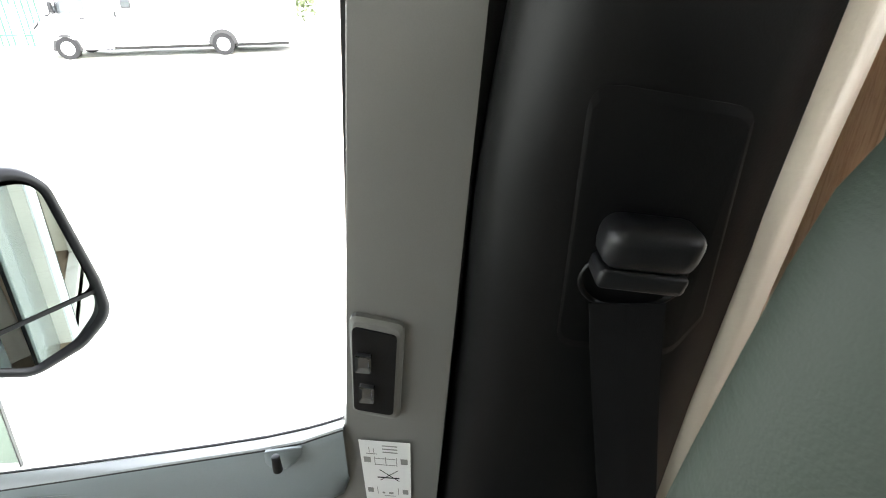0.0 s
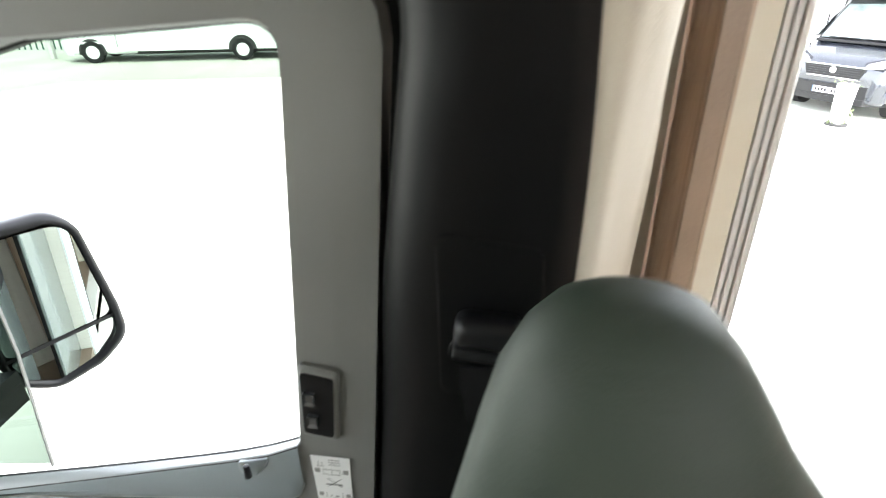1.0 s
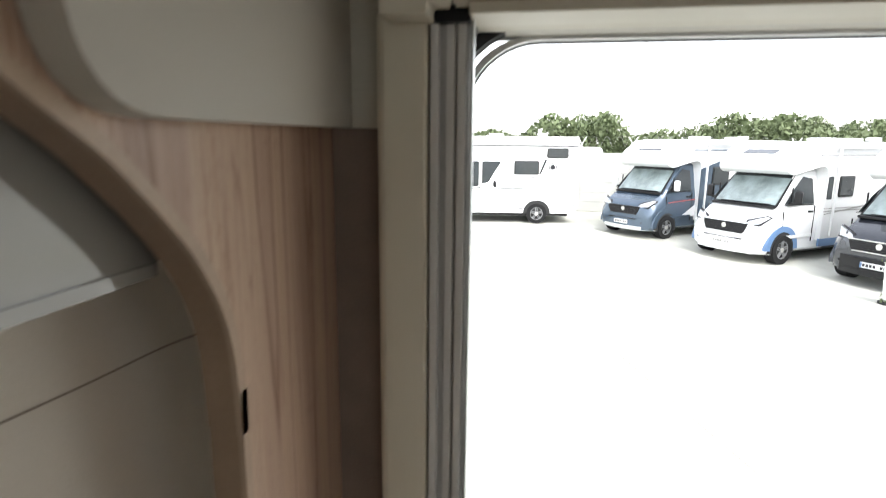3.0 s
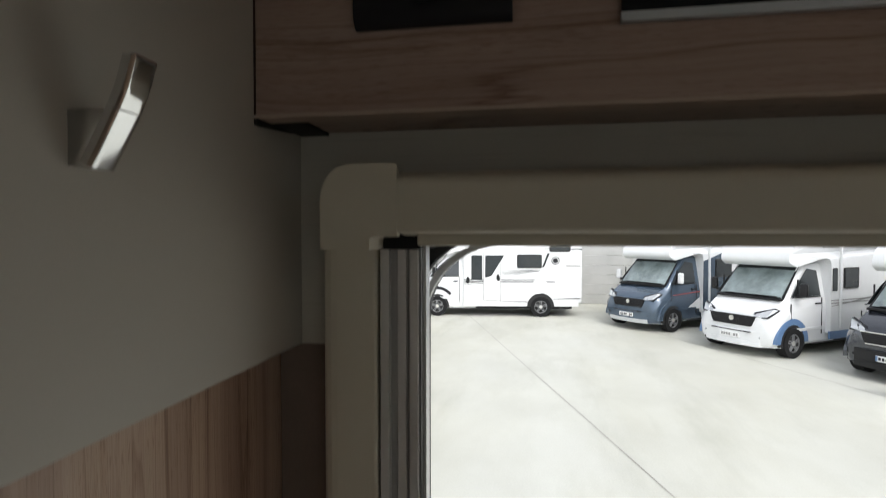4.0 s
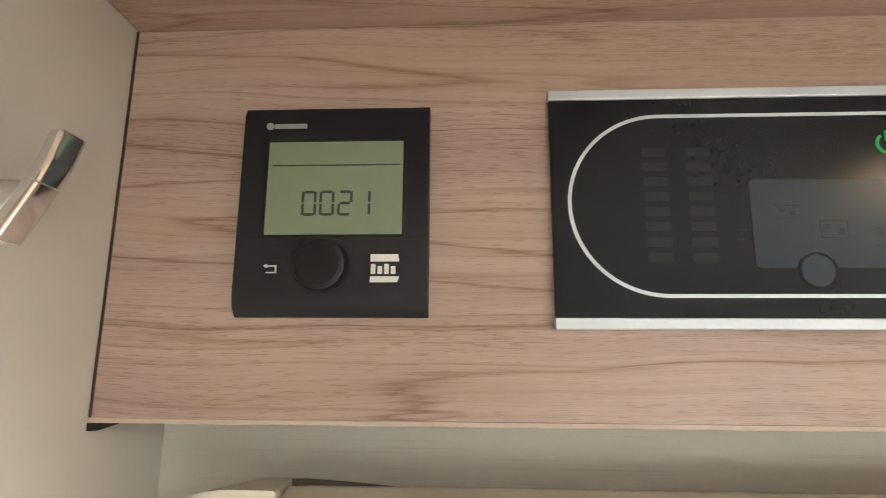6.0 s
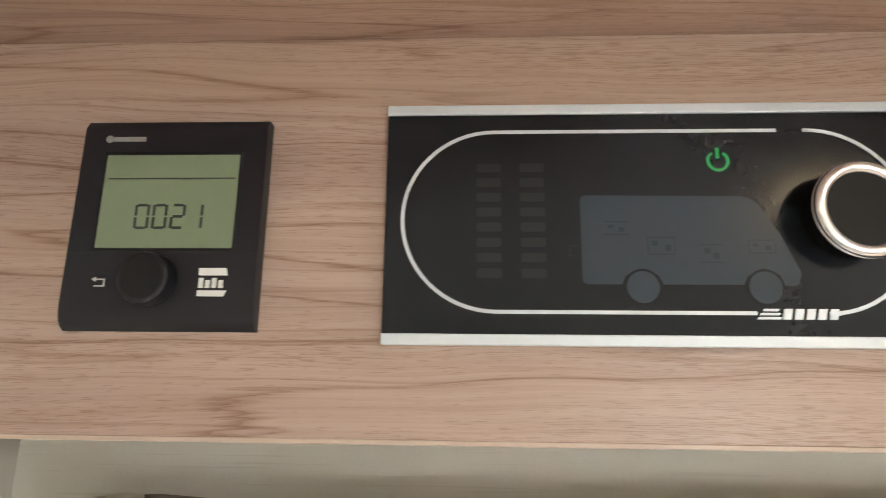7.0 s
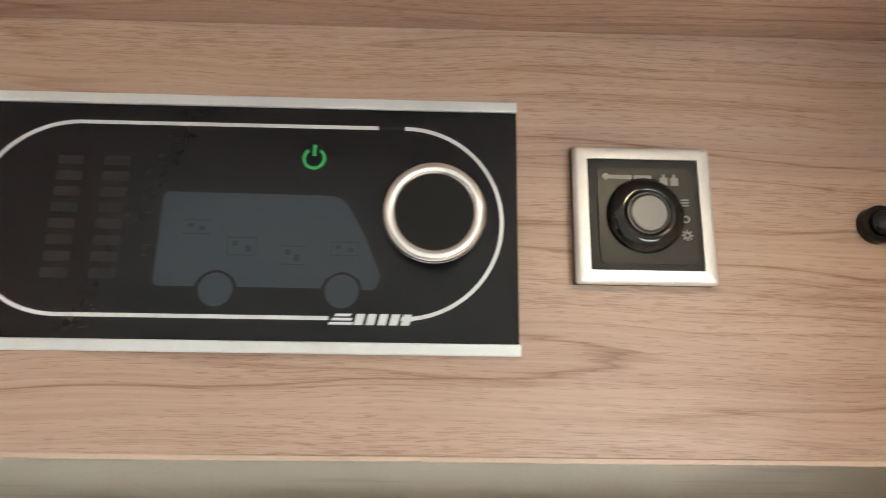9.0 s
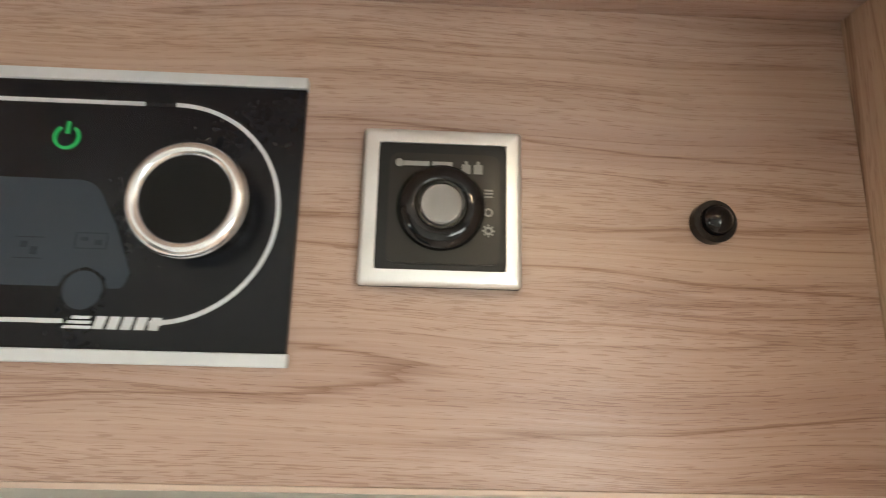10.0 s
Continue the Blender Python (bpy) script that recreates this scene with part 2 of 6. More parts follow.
GLOSSBLACK = material("gloss_black_panel", (0.006, 0.006, 0.007), 0.10, var=0.1, spec=0.35)
DIALBLACK = material("gloss_black_dial", (0.007, 0.007, 0.008), 0.06, var=0.1, spec=0.4)
GLASSPANEL = material("printed_black_foil", (0.0066, 0.0075, 0.0105), 0.22, spec=0.28, var=0.06)
KEYGREY = material("dim_key_print", (0.0195, 0.0195, 0.0215), 0.22, spec=0.27, var=0.05)
VANINK = material("dark_slate_print", (0.020, 0.027, 0.036), 0.26, spec=0.3, var=0.04)
VANGREY = material("slate_print", (0.031, 0.042, 0.056), 0.25, spec=0.3, var=0.04)
WHITEPRINT = material("white_print", (0.72, 0.72, 0.70), 0.45, var=0.02)
GREYPRINT = material("grey_print", (0.25, 0.25, 0.24), 0.5, var=0.02)
GOLDBROWN = material("bronze_print", (0.015, 0.014, 0.011), 0.30, spec=0.35, var=0.08, bscale=2500)
ROCKER = material("gloss_grey_rocker", (0.055, 0.058, 0.062), 0.08, spec=0.8, var=0.05, coat=0.8)
MIDGREY = material("grey_button", (0.22, 0.22, 0.22), 0.4, var=0.03)
LCD = material("green_display", (0.19, 0.24, 0.155), 0.25, var=0.03)
LCDINK = material("display_ink", (0.024, 0.031, 0.028), 0.4)
GREEN_LED = glowing("green_symbol", (0.02, 0.55, 0.12), 0.016)
DOORGREY = material("grey_door_plastic", (0.17, 0.17, 0.16), 0.55, var=0.06, bump=0.15, bscale=900)
SILLGREY = material("slate_door_plastic", (0.21, 0.24, 0.25), 0.32, var=0.08, bump=0.12, bscale=700)
LEATHER = creased_leather()
GLOSSWHITE = material("glossy_champagne_front", (0.235, 0.222, 0.200), 0.03, var=0.02, coat=0.6)
RUBBER = material("black_rubber", (0.015, 0.015, 0.015), 0.7)
PAPER = material("white_sticker", (0.75, 0.75, 0.74), 0.6, var=0.03)
MIRROR = material("mirror_glass", (0.36, 0.41, 0.39), 0.01, 1.0, var=0.0)
TINTED = glass("green_tinted_pane", (0.165, 0.205, 0.175), 0.94)


def yard_concrete():
    """Brushed concrete with broad stains, long wheel marks and fine speckle."""
    m = material("pale_concrete", (0.520, 0.522, 0.470), 0.9, var=0.10, scale=0.5, bump=0.5, bscale=45)
    nt = m.node_tree
    b, tc = nt.nodes["Principled BSDF"], nt.nodes["Texture Coordinate"]
    col = b.inputs["Base Color"].links[0].from_socket
    for scale, turn, stretch, lo, hi, tone in ((0.22, 0.4, 0.35, 0.40, 0.62, (0.80, 0.78, 0.70)), (0.9, 1.9, 0.22, 0.52, 0.68, (0.82, 0.82, 0.80)), (1.4, 0.9, 0.35, 0.50, 0.75, (0.91, 0.905, 0.89))):
        mp, n, r, x = nt.nodes.new("ShaderNodeMapping"), nt.nodes.new("ShaderNodeTexNoise"), nt.nodes.new("ShaderNodeValToRGB"), nt.nodes.new("ShaderNodeMix")
        mp.inputs["Rotation"].default_value[2] = turn
        mp.inputs["Scale"].default_value = (1, stretch, 1)
        n.inputs["Scale"].default_value, n.inputs["Detail"].default_value, n.inputs["Roughness"].default_value = scale, 6, 0.6
        r.color_ramp.elements[0].position, r.color_ramp.elements[1].position = lo, hi
        r.color_ramp.elements[0].color, r.color_ramp.elements[1].color = (1, 1, 1, 1), (*tone, 1)
        x.data_type, x.blend_type = "RGBA", "MULTIPLY"
        x.inputs[0].default_value = 0.6
        nt.links.new(tc.outputs["Object"], mp.inputs["Vector"])
        nt.links.new(mp.outputs[0], n.inputs["Vector"])
        nt.links.new(n.outputs["Fac"], r.inputs["Fac"])
        nt.links.new(col, x.inputs[6])
        nt.links.new(r.outputs["Color"], x.inputs[7])
        col = x.outputs[2]
    nt.links.new(col, b.inputs["Base Color"])
    return m


CONCRETE = yard_concrete()
JOINT = material("joint_filler", (0.35, 0.34, 0.305), 0.9, var=0.3, scale=1.2)
CASTWALL = material("cast_concrete_panel", (0.46, 0.46, 0.44), 0.85, var=0.1, scale=1.5)
WHITEPAINT = material("white_coach_paint", (0.70, 0.71, 0.71), 0.25, var=0.02, coat=0.4)
BLUEGREY = material("blue_grey_paint", (0.075, 0.107, 0.148), 0.22, 0.35, var=0.04, coat=0.6)
SKYBLUE = material("mid_blue_paint", (0.10, 0.18, 0.32), 0.35, var=0.04)
DARKPAINT = material("charcoal_paint", (0.030, 0.034, 0.043), 0.2, 0.4, var=0.05, coat=1.0)
DARKGLASS = material("dark_vehicle_glass", (0.035, 0.04, 0.042), 0.06, var=0.1)
# pale blotchy base colour imitates sky and trees mirrored in the glass
SCREENGLASS = material("sky_toned_windscreen", (0.20, 0.245, 0.245), 0.03, var=0.6, scale=2.6, coat=1.0)
CABSILVER = material("silver_grey_cab_paint", (0.20, 0.225, 0.215), 0.25, 0.4, var=0.03, coat=0.6)
TYRE = material("tyre_rubber", (0.014, 0.014, 0.0145), 0.85, spec=0.2, var=0.2)
LAMPGLASS = material("lamp_glass", (0.55, 0.57, 0.58), 0.08, 0.4)
REDLINE = material("red_stripe", (0.35, 0.06, 0.06), 0.4)
FENCEGREEN = material("green_fence_paint", (0.018, 0.075, 0.05), 0.5)
PALE_EDGE = material("pale_edging", (0.50, 0.390, 0.325), 0.45, var=0.05)
SEAM_SHADE_BROWN = material("stitched_seam_and_gap_shade", (0.19, 0.145, 0.11), 0.8)
LEAF = material("leaf_green", (0.105, 0.135, 0.060), 0.7, var=0.35, scale=1.2)
BARK = material("bark", (0.12, 0.09, 0.06), 0.9)
FLOORMAT = material("brown_vinyl_floor", (0.22, 0.16, 0.11), 0.5)
CEILING = material("off_white_ceiling", (0.72, 0.70, 0.66), 0.6, var=0.03)


# ---------------------------------------------------------------- mesh helpers
def part(name, bm, mat, parent=None, label="", smooth=False):
    me = bpy.data.meshes.new(name)
    bmesh.ops.recalc_face_normals(bm, faces=bm.faces[:])
    bm.to_mesh(me)
    bm.free()
    me.materials.append(mat)
    if smooth == "angle":
        sharp = bmesh.new()
        sharp.from_mesh(me)
        for e in sharp.edges:
            e.smooth = e.calc_face_angle(0) < 0.6
        sharp.to_mesh(me)
        sharp.free()
    if smooth:
        for p in me.polygons:
            p.use_smooth = True
    ob = new(name, me)
    if parent:
        ob.parent = parent
        ob.matrix_parent_inverse = parent_matrix(parent).inverted()
    if label:
        ob["label"] = label
    return ob


def parent_matrix(ob):
    m = ob.matrix_basis.copy()
    if ob.parent:
        m = parent_matrix(ob.parent) @ ob.matrix_parent_inverse @ m
    return m


def thing(name, base, label, category, group="", kind=""):
    ob = new(name)
    ob.empty_display_size = 0.05
    ob.location = base
    return tagged(ob, label, category, group, kind)


def soften(bm, width, seg=2):
    if width:
        bmesh.ops.bevel(bm, geom=[e for e in bm.edges if e.calc_face_angle(0) > 0.5], offset=width, segments=seg, affect="EDGES", profile=0.5)
    return bm


def block(x0, x1, y0, y1, z0, z1, bevel=0.0, seg=2):
    bm = bmesh.new()
    bmesh.ops.create_cube(bm, size=1)
    for v in bm.verts:
        v.co = Vector((x0 if v.co.x < 0 else x1, y0 if v.co.y < 0 else y1, z0 if v.co.z < 0 else z1))
    return soften(bm, bevel, seg)


def prism(points, axis, a, b, bevel=0.0, seg=2):
    """A polygon pushed along an axis from a to b. The points are (y, z), (x, z) or (x, y)."""
    bm = bmesh.new()

    def at(p, d):
        return {"x": (d, p[0], p[1]), "y": (p[0], d, p[1]), "z": (p[0], p[1], d)}[axis]

    lo, hi = [bm.verts.new(at(p, a)) for p in points], [bm.verts.new(at(p, b)) for p in points]
    bm.faces.new(lo)
    bm.faces.new(hi)
    for i in range(len(points)):
        j = (i + 1) % len(points)
        bm.faces.new((lo[i], lo[j], hi[j], hi[i]))
    return soften(bm, bevel, seg)


def rod(center, axis, r, depth, seg=32, bevel=0.0, r2=None):
    bm = bmesh.new()
    bmesh.ops.create_cone(bm, cap_ends=True, segments=seg, radius1=r, radius2=r if r2 is None else r2, depth=depth)
    soften(bm, bevel)
    turn = {"x": Matrix.Rotation(radians(90), 3, "Y"), "y": Matrix.Rotation(radians(90), 3, "X"), "z": Matrix.Identity(3)}[axis]
    for v in bm.verts:
        v.co = turn @ v.co + Vector(center)
    return bm


def ring(center, axis, ro, ri, depth, seg=40, bevel=0.0):
    bm = bmesh.new()
    rows = []
    for k in range(seg):
        c, s = math.cos(2 * math.pi * k / seg), math.sin(2 * math.pi * k / seg)
        row = []
        for r, d in ((ri, -depth / 2), (ro, -depth / 2), (ro, depth / 2), (ri, depth / 2)):
            p = {"x": (d, r * c, r * s), "y": (r * c, d, r * s), "z": (r * c, r * s, d)}[axis]
            row.append(bm.verts.new(Vector(p) + Vector(center)))
        rows.append(row)
    for k in range(seg):
        a, b = rows[k], rows[(k + 1) % seg]
        for i in range(4):
            j = (i + 1) % 4
            bm.faces.new((a[i], a[j], b[j], b[i]))
    return soften(bm, bevel)


def loft(rows, closed=False, caps=False):
    """A sheet through rows of points."""
    bm = bmesh.new()
    vs = [[bm.verts.new(p) for p in row] for row in rows]
    n = len(rows[0])
    for a, b in zip(vs, vs[1:]):
        for i in range(n if closed else n - 1):
            j = (i + 1) % n
            bm.faces.new((a[i], a[j], b[j], b[i]))
    if caps:
        bm.faces.new(vs[0])
        bm.faces.new(vs[-1])
    return bm


def thicken(ob, t, offset=-1.0):
    m = ob.modifiers.new("thickness", "SOLIDIFY")
    m.thickness, m.offset = t, offset
    return ob


def rounded(points, r, seg=5):
    """The polygon with its corners rounded; r is one radius or one for each corner."""
    out, n = [], len(points)
    for i, p in enumerate(points):
        rr = r[i] if isinstance(r, (list, tuple)) else r
        p = Vector(p)
        if rr <= 0:
            out.append(tuple(p))
            continue
        a, b = (Vector(points[i - 1]) - p), (Vector(points[(i + 1) % n]) - p)
        d = min(rr / math.tan(a.angle(b) / 2), a.length * 0.49, b.length * 0.49)
        s, e = p + a.normalized() * d, p + b.normalized() * d
        for k in range(seg + 1):
            t = k / seg
            out.append(tuple((1 - t) ** 2 * s + 2 * t * (1 - t) * p + t * t * e))
    return out


def rect(x0, x1, z0, z1):
    return [(x0, z0), (x1, z0), (x1, z1), (x0, z1)]


def smooth_curve(pts, n):
    """n points along a Catmull-Rom curve through pts."""
    pts = [Vector(p) for p in pts]
    ext = [2 * pts[0] - pts[1]] + pts + [2 * pts[-1] - pts[-2]]
    out = []
    for k in range(n):
        u = k / (n - 1) * (len(pts) - 1)
        i = min(int(u), len(pts) - 2)
        t = u - i
        a, b, c, d = ext[i], ext[i + 1], ext[i + 2], ext[i + 3]
        out.append(0.5 * ((2 * b) + (c - a) * t + (2 * a - 5 * b + 4 * c - d) * t * t + (3 * b - a - 3 * c + d) * t ** 3))
    return out


def between(table, z):
    return float(np.interp(z, [r[0] for r in table], [r[1] for r in table]))


def joined(*meshes):
    """Several bmeshes as one."""
    out = bmesh.new()
    for b in meshes:
        me = bpy.data.meshes.new("tmp")
        b.to_mesh(me)
        b.free()
        out.from_mesh(me)
        bpy.data.meshes.remove(me)
    return out


# ---------------------------------------------------------------- the vehicle's shell
GROUP_OPEN = (0.087, 0.60, 2.822)  # doorway: left, right, top
DL, DR, DT = GROUP_OPEN


def fillet(cx, cz, sx, r, y0, y1):
    """The piece that rounds an upper corner of the doorway."""
    pts = [(cx, cz)]
    for k in range(9):
        a = math.pi / 2 * k / 8
        pts.append((cx + sx * (r - r * math.cos(a)), cz - r + r * math.sin(a)))
    return prism(pts, "y", y0, y1)


wall = part("wall_north", joined(
    block(-0.034, DL, 0.005, 0.05, 0.4, 3.2), block(DR, 4.0, 0.005, 0.05, 0.4, 3.2),
    block(DL, DR, 0.005, 0.05, DT, 3.2), block(DL, DR, 0.005, 0.05, 0.4, 1.08)), WALLPAPER)
tagged(wall, "pale laminated side wall around an open entrance doorway", "wall", kind="structure")
part("inner_lining", joined(block(0.0062, 0.7020, -0.014, 0.0048, 2.8350, 2.9012), block(0.0062, 0.0336, -0.014, 0.0048, 2.7475, 2.8350)), WALLPAPER, wall, "pale lining above the doorway")
skin = part("outer_skin", joined(block(0.62, 4.0, 0.052, 0.062, 0.4, 3.2, 0.004), block(-0.034, 0.084, 0.051, 0.057, 0.4, 3.2), block(0.084, 0.62, 0.051, 0.057, 2.83, 3.2)), WHITEPAINT)
tagged(skin, "white outer side panel of the motorhome", "body panel", kind="structure")
for nm, bm, mat, lab in (
    ("wall_south", joined(block(-1.0, 4.0, -2.24, -2.2, 1.05, 2.2), block(-1.0, 4.0, -2.24, -2.2, 2.7, 3.2), block(-1.0, 0.88, -2.24, -2.2, 2.2, 2.7), block(1.72, 4.0, -2.24, -2.2, 2.2, 2.7)), WALLPAPER, "pale laminated far wall with a window opening"),
    ("wall_east", block(4.0, 4.04, -2.24, 0.05, 1.05, 3.2), WOOD_Z, "walnut veneered end wall"),
    ("wall_west", joined(block(-2.1, -2.05, -2.2, -0.1, 0.9, 1.95), block(-2.1, -2.05, -2.2, -0.1, 2.75, 3.2)), SOFTBLACK, "black cab bulkhead below and above the windscreen opening"),
    ("cab_wall_south", block(-2.1, -1.0, -2.2, -2.16, 1.05, 3.2), SOFTBLACK, "dark far side of the cab"),
    ("floor", block(-2.1, 4.04, -2.24, 0.05, 1.0, 1.05), FLOORMAT, "brown vinyl floor of the motorhome"),
    ("ceiling", joined(block(-2.1, 1.6, -2.24, 0.05, 3.2, 3.24), block(2.4, 4.04, -2.24, 0.05, 3.2, 3.24),
                       block(1.6, 2.4, -2.24, -1.6, 3.2, 3.24), block(1.6, 2.4, -0.8, 0.05, 3.2, 3.24)), CEILING, "off-white ceiling with a roof light opening"),
):
    tagged(part(nm, bm, mat), lab, nm.split("_")[0], kind="structure")
tagged(part("cab_outer_wall", joined(block(-2.1, -1.15, -0.14, -0.10, 0.9, 3.2), block(-1.15, -0.29, -0.14, -0.10, 2.52, 3.2),
                                     block(-0.29, -0.036, -0.012, 0.0, 0.9, 3.2), block(-0.36, -0.27, -0.125, -0.10, 0.9, 2.56)), SOFTBLACK),
       "dark body structure behind the cab trim", "body panel", kind="structure")

tagged(part("cab_side_skin", block(-0.305, -0.035, 0.002, 0.012, 0.4, 3.2, 0.003), CABSILVER), "silver grey outer panel behind the cab door", "body panel", kind="structure")

# doorway lining: seal ring with rounded corners
seal = thing("door_1", (DL, 0.03, 1.08), "black rubber lined entrance door opening with rounded corners, standing open", "doorway", kind="structure")
part("corner_plate", joined(fillet(DL - 0.004, DT + 0.004, 1, 0.062, 0.012, 0.03), fillet(DR + 0.004, DT + 0.004, -1, 0.062, 0.012, 0.03)), RUBBER, seal)


def lining(inset, y0, y1, w):
    """A band along the doorway's edge, round its upper corners."""
    pts = []
    l, r, t, rad = DL + inset, DR - inset, DT - inset, 0.062 - inset * 0.3
    pts.append((l, 1.08))
    for k in range(11):
        a = math.pi / 2 * k / 10
        pts.append((l + rad - rad * math.cos(a), t - rad + rad * math.sin(a)))
    for k in range(11):
        a = math.pi / 2 * k / 10
        pts.append((r - rad + rad * math.sin(a), t - rad + rad * math.cos(a)))
    pts.append((r, 1.08))
    cx, cz = (l + r) / 2, 1.9
    inner = []
    for x, z in pts:
        inner.append((x + (w if x < cx else -w) * min(1, abs(x - cx) / 0.2), z - (w if z > t - rad else 0)))
    return loft([[(x, y0, z) for x, z in pts], [(x, y0, z) for x, z in inner], [(x, y1, z) for x, z in inner], [(x, y1, z) for x, z in pts], [(x, y0, z) for x, z in pts]])


part("seal", lining(-0.001, 0.030, 0.036, 0.0038), ALU, seal, "grey aluminium door edge")
part("gasket", lining(-0.001, 0.037, 0.058, 0.0028), RUBBER, seal)

# ---------------------------------------------------------------- fly screen cassette round the doorway
cassette = thing("fly_screen_frame", (0.05, -0.02, 1.08), "beige plastic fly screen cassette round the entrance doorway, screen retracted", "fly screen")
part("jamb", prism(rounded([(0.034, 0.005), (0.034, -0.047), (0.0735, -0.047), (0.0735, 0.005)], [0, 0.012, 0.003, 0]), "z", 1.08, 2.826), BEIGE, cassette)
part("jamb", prism([(0.70, 0.005), (0.66, 0.005), (0.625, 0.0), (0.625, -0.047), (0.66, -0.047), (0.69, -0.03)], "z", 1.08, 2.826), BEIGE, cassette)
part("top_rail", prism(rounded([(0.005, 2.822), (-0.076, 2.829), (-0.077, 2.862), (-0.056, 2.867), (-0.0132, 2.8583)], [0, 0.004, 0.008, 0.006, 0]), "x", 0.094, 0.68), BEIGE, cassette)
corner_pts = rounded([(0.0475, 2.818), (0.0785, 2.818), (0.0785, 2.826), (0.0955, 2.826), (0.0955, 2.871), (0.0475, 2.871)], [0.001, 0.002, 0.003, 0.001, 0.002, 0.026], 6)
corner_bm = prism(corner_pts, "y", 0.0030, -0.0785, 0.0035, 3)
for v in corner_bm.verts:
    if v.co.x > 0.090:
        v.co.x -= (v.co.y + 0.0785) * 0.19
    if v.co.z > 2.845:
        v.co.z -= 0.001 + max(0.0, v.co.y + 0.06) * 0.16
part("corner_piece", corner_bm, BEIGE, cassette, "rounded beige corner joint")
part("rail_lip", block(0.1040, 0.6800, -0.062, -0.018, 2.8205, 2.8300, 0.0012), BEIGE, cassette, "narrow lip under the top rail")
# lens-shaped brown sheet that colours in the shadow gap behind the rail
part("foam_seal", prism(rounded([(0.066, 2.8545), (0.140, 2.8545), (0.142, 2.8585), (0.114, 2.8608), (0.092, 2.8620), (0.075, 2.8616)], [0, 0, 0.001, 0.02, 0.01, 0.002], 4), "y", -0.0165, -0.0138), SEAM_SHADE_BROWN, cassette, "brown sheet for the shaded gap behind the top rail")
for x0, x1, y, yb, mat, nm in ((0.0755, 0.0815, -0.046, 0.004, RAIL, "rail_lip"), (0.0815, 0.0865, -0.040, 0.004, ALU_DARK, "rail_groove"), (0.0865, 0.0925, -0.043, 0.004, RAIL, "rail_bar"),
                               (0.0925, 0.0950, -0.040, 0.0, ALU_DARK, "rail_groove"), (0.0950, 0.1010, -0.045, -0.012, RAIL, "rail_lip")):
    part(nm, block(x0, x1, y, yb, 1.08, 2.822 if mat is RAIL else 2.826, 0.0006 if mat is RAIL else 0), mat, cassette)
part("brush_seal", block(0.1010, 0.1022, -0.040, -0.026, 1.08, 2.824), ALU_DARK, cassette)
part("pull_rib", block(0.1022, 0.1030, -0.043, -0.028, 1.08, 2.824, 0.0002), ALU, cassette)
part("rail_end_cap", block(0.0785, 0.1036, -0.050, 0.004, 2.818, 2.829, 0.001), BLACK, cassette)
part("pull_edge", block(0.1034, 0.1056, -0.041, -0.030, 1.08, 2.826, 0.0004), ALU, cassette, "bright aluminium edge strip")

# ---------------------------------------------------------------- partition between cab and living space
ARCH = [(-0.170, 1.05), (-0.170, 2.45), (-0.171, 2.57), (-0.177, 2.633), (-0.200, 2.678), (-0.238, 2.718), (-0.268, 2.742), (-0.34, 2.785), (-0.46, 2.83), (-0.62, 2.85)]
arch = smooth_curve([(y, z, 0) for y, z in ARCH], 64)
outline = [(p.x, p.y) for p in arch] + [(-0.62, 3.2), (0.004, 3.2), (0.004, 1.05)]
partition = thing("partition", (-0.02, -0.08, 1.05), "walnut veneered partition with a curved front edge beside the doorway", "partition")
part("panel", prism(outline, "x", -0.033, -0.012), WOOD_Z, partition)
# board darkened by colour, as it stands in shade
part("return_board", block(-0.0119, 0.0336, -0.012, 0.0045, 1.05, 2.7470, 0.0006), RETURN_SHADED, partition, "narrow walnut board beside the doorway, shade in its colour")


def strip_along(curve, x0, x1, lift, depth):
    rows = []
    for i, p in enumerate(curve):
        a, b = curve[max(i - 1, 0)], curve[min(i + 1, len(curve) - 1)]
        d = (b - a).normalized()
        n = Vector((-d.y, d.x, 0))
        f, g = p + n * lift, p - n * depth
        rows.append([(x0, f.x, f.y), (x1, f.x, f.y), (x1, g.x, g.y), (x0, g.x, g.y)])
    return loft(rows, closed=True, caps=True)


part("edge_band", strip_along(arch, -0.0320, -0.0135, 0.003, 0.002), EDGE_WOOD, partition, "darker walnut edge band")
part("edge_bead", strip_along(arch, -0.0134, -0.0100, 0.0036, 0.004), EDGE_BEAD, partition, "thin pale edge bead")

gray_pts = rounded([(0.004, 2.7475), (-0.285, 2.7445), (-0.292, 3.2), (0.004, 3.2)], [0.001, 0.045, 0, 0], 8)
hook_panel = part("hook_panel", prism(gray_pts, "x", -0.011, 0.006, 0.002), GREIGE)
tagged(hook_panel, "greige laminate panel with rounded lower corner on the partition", "wall panel")


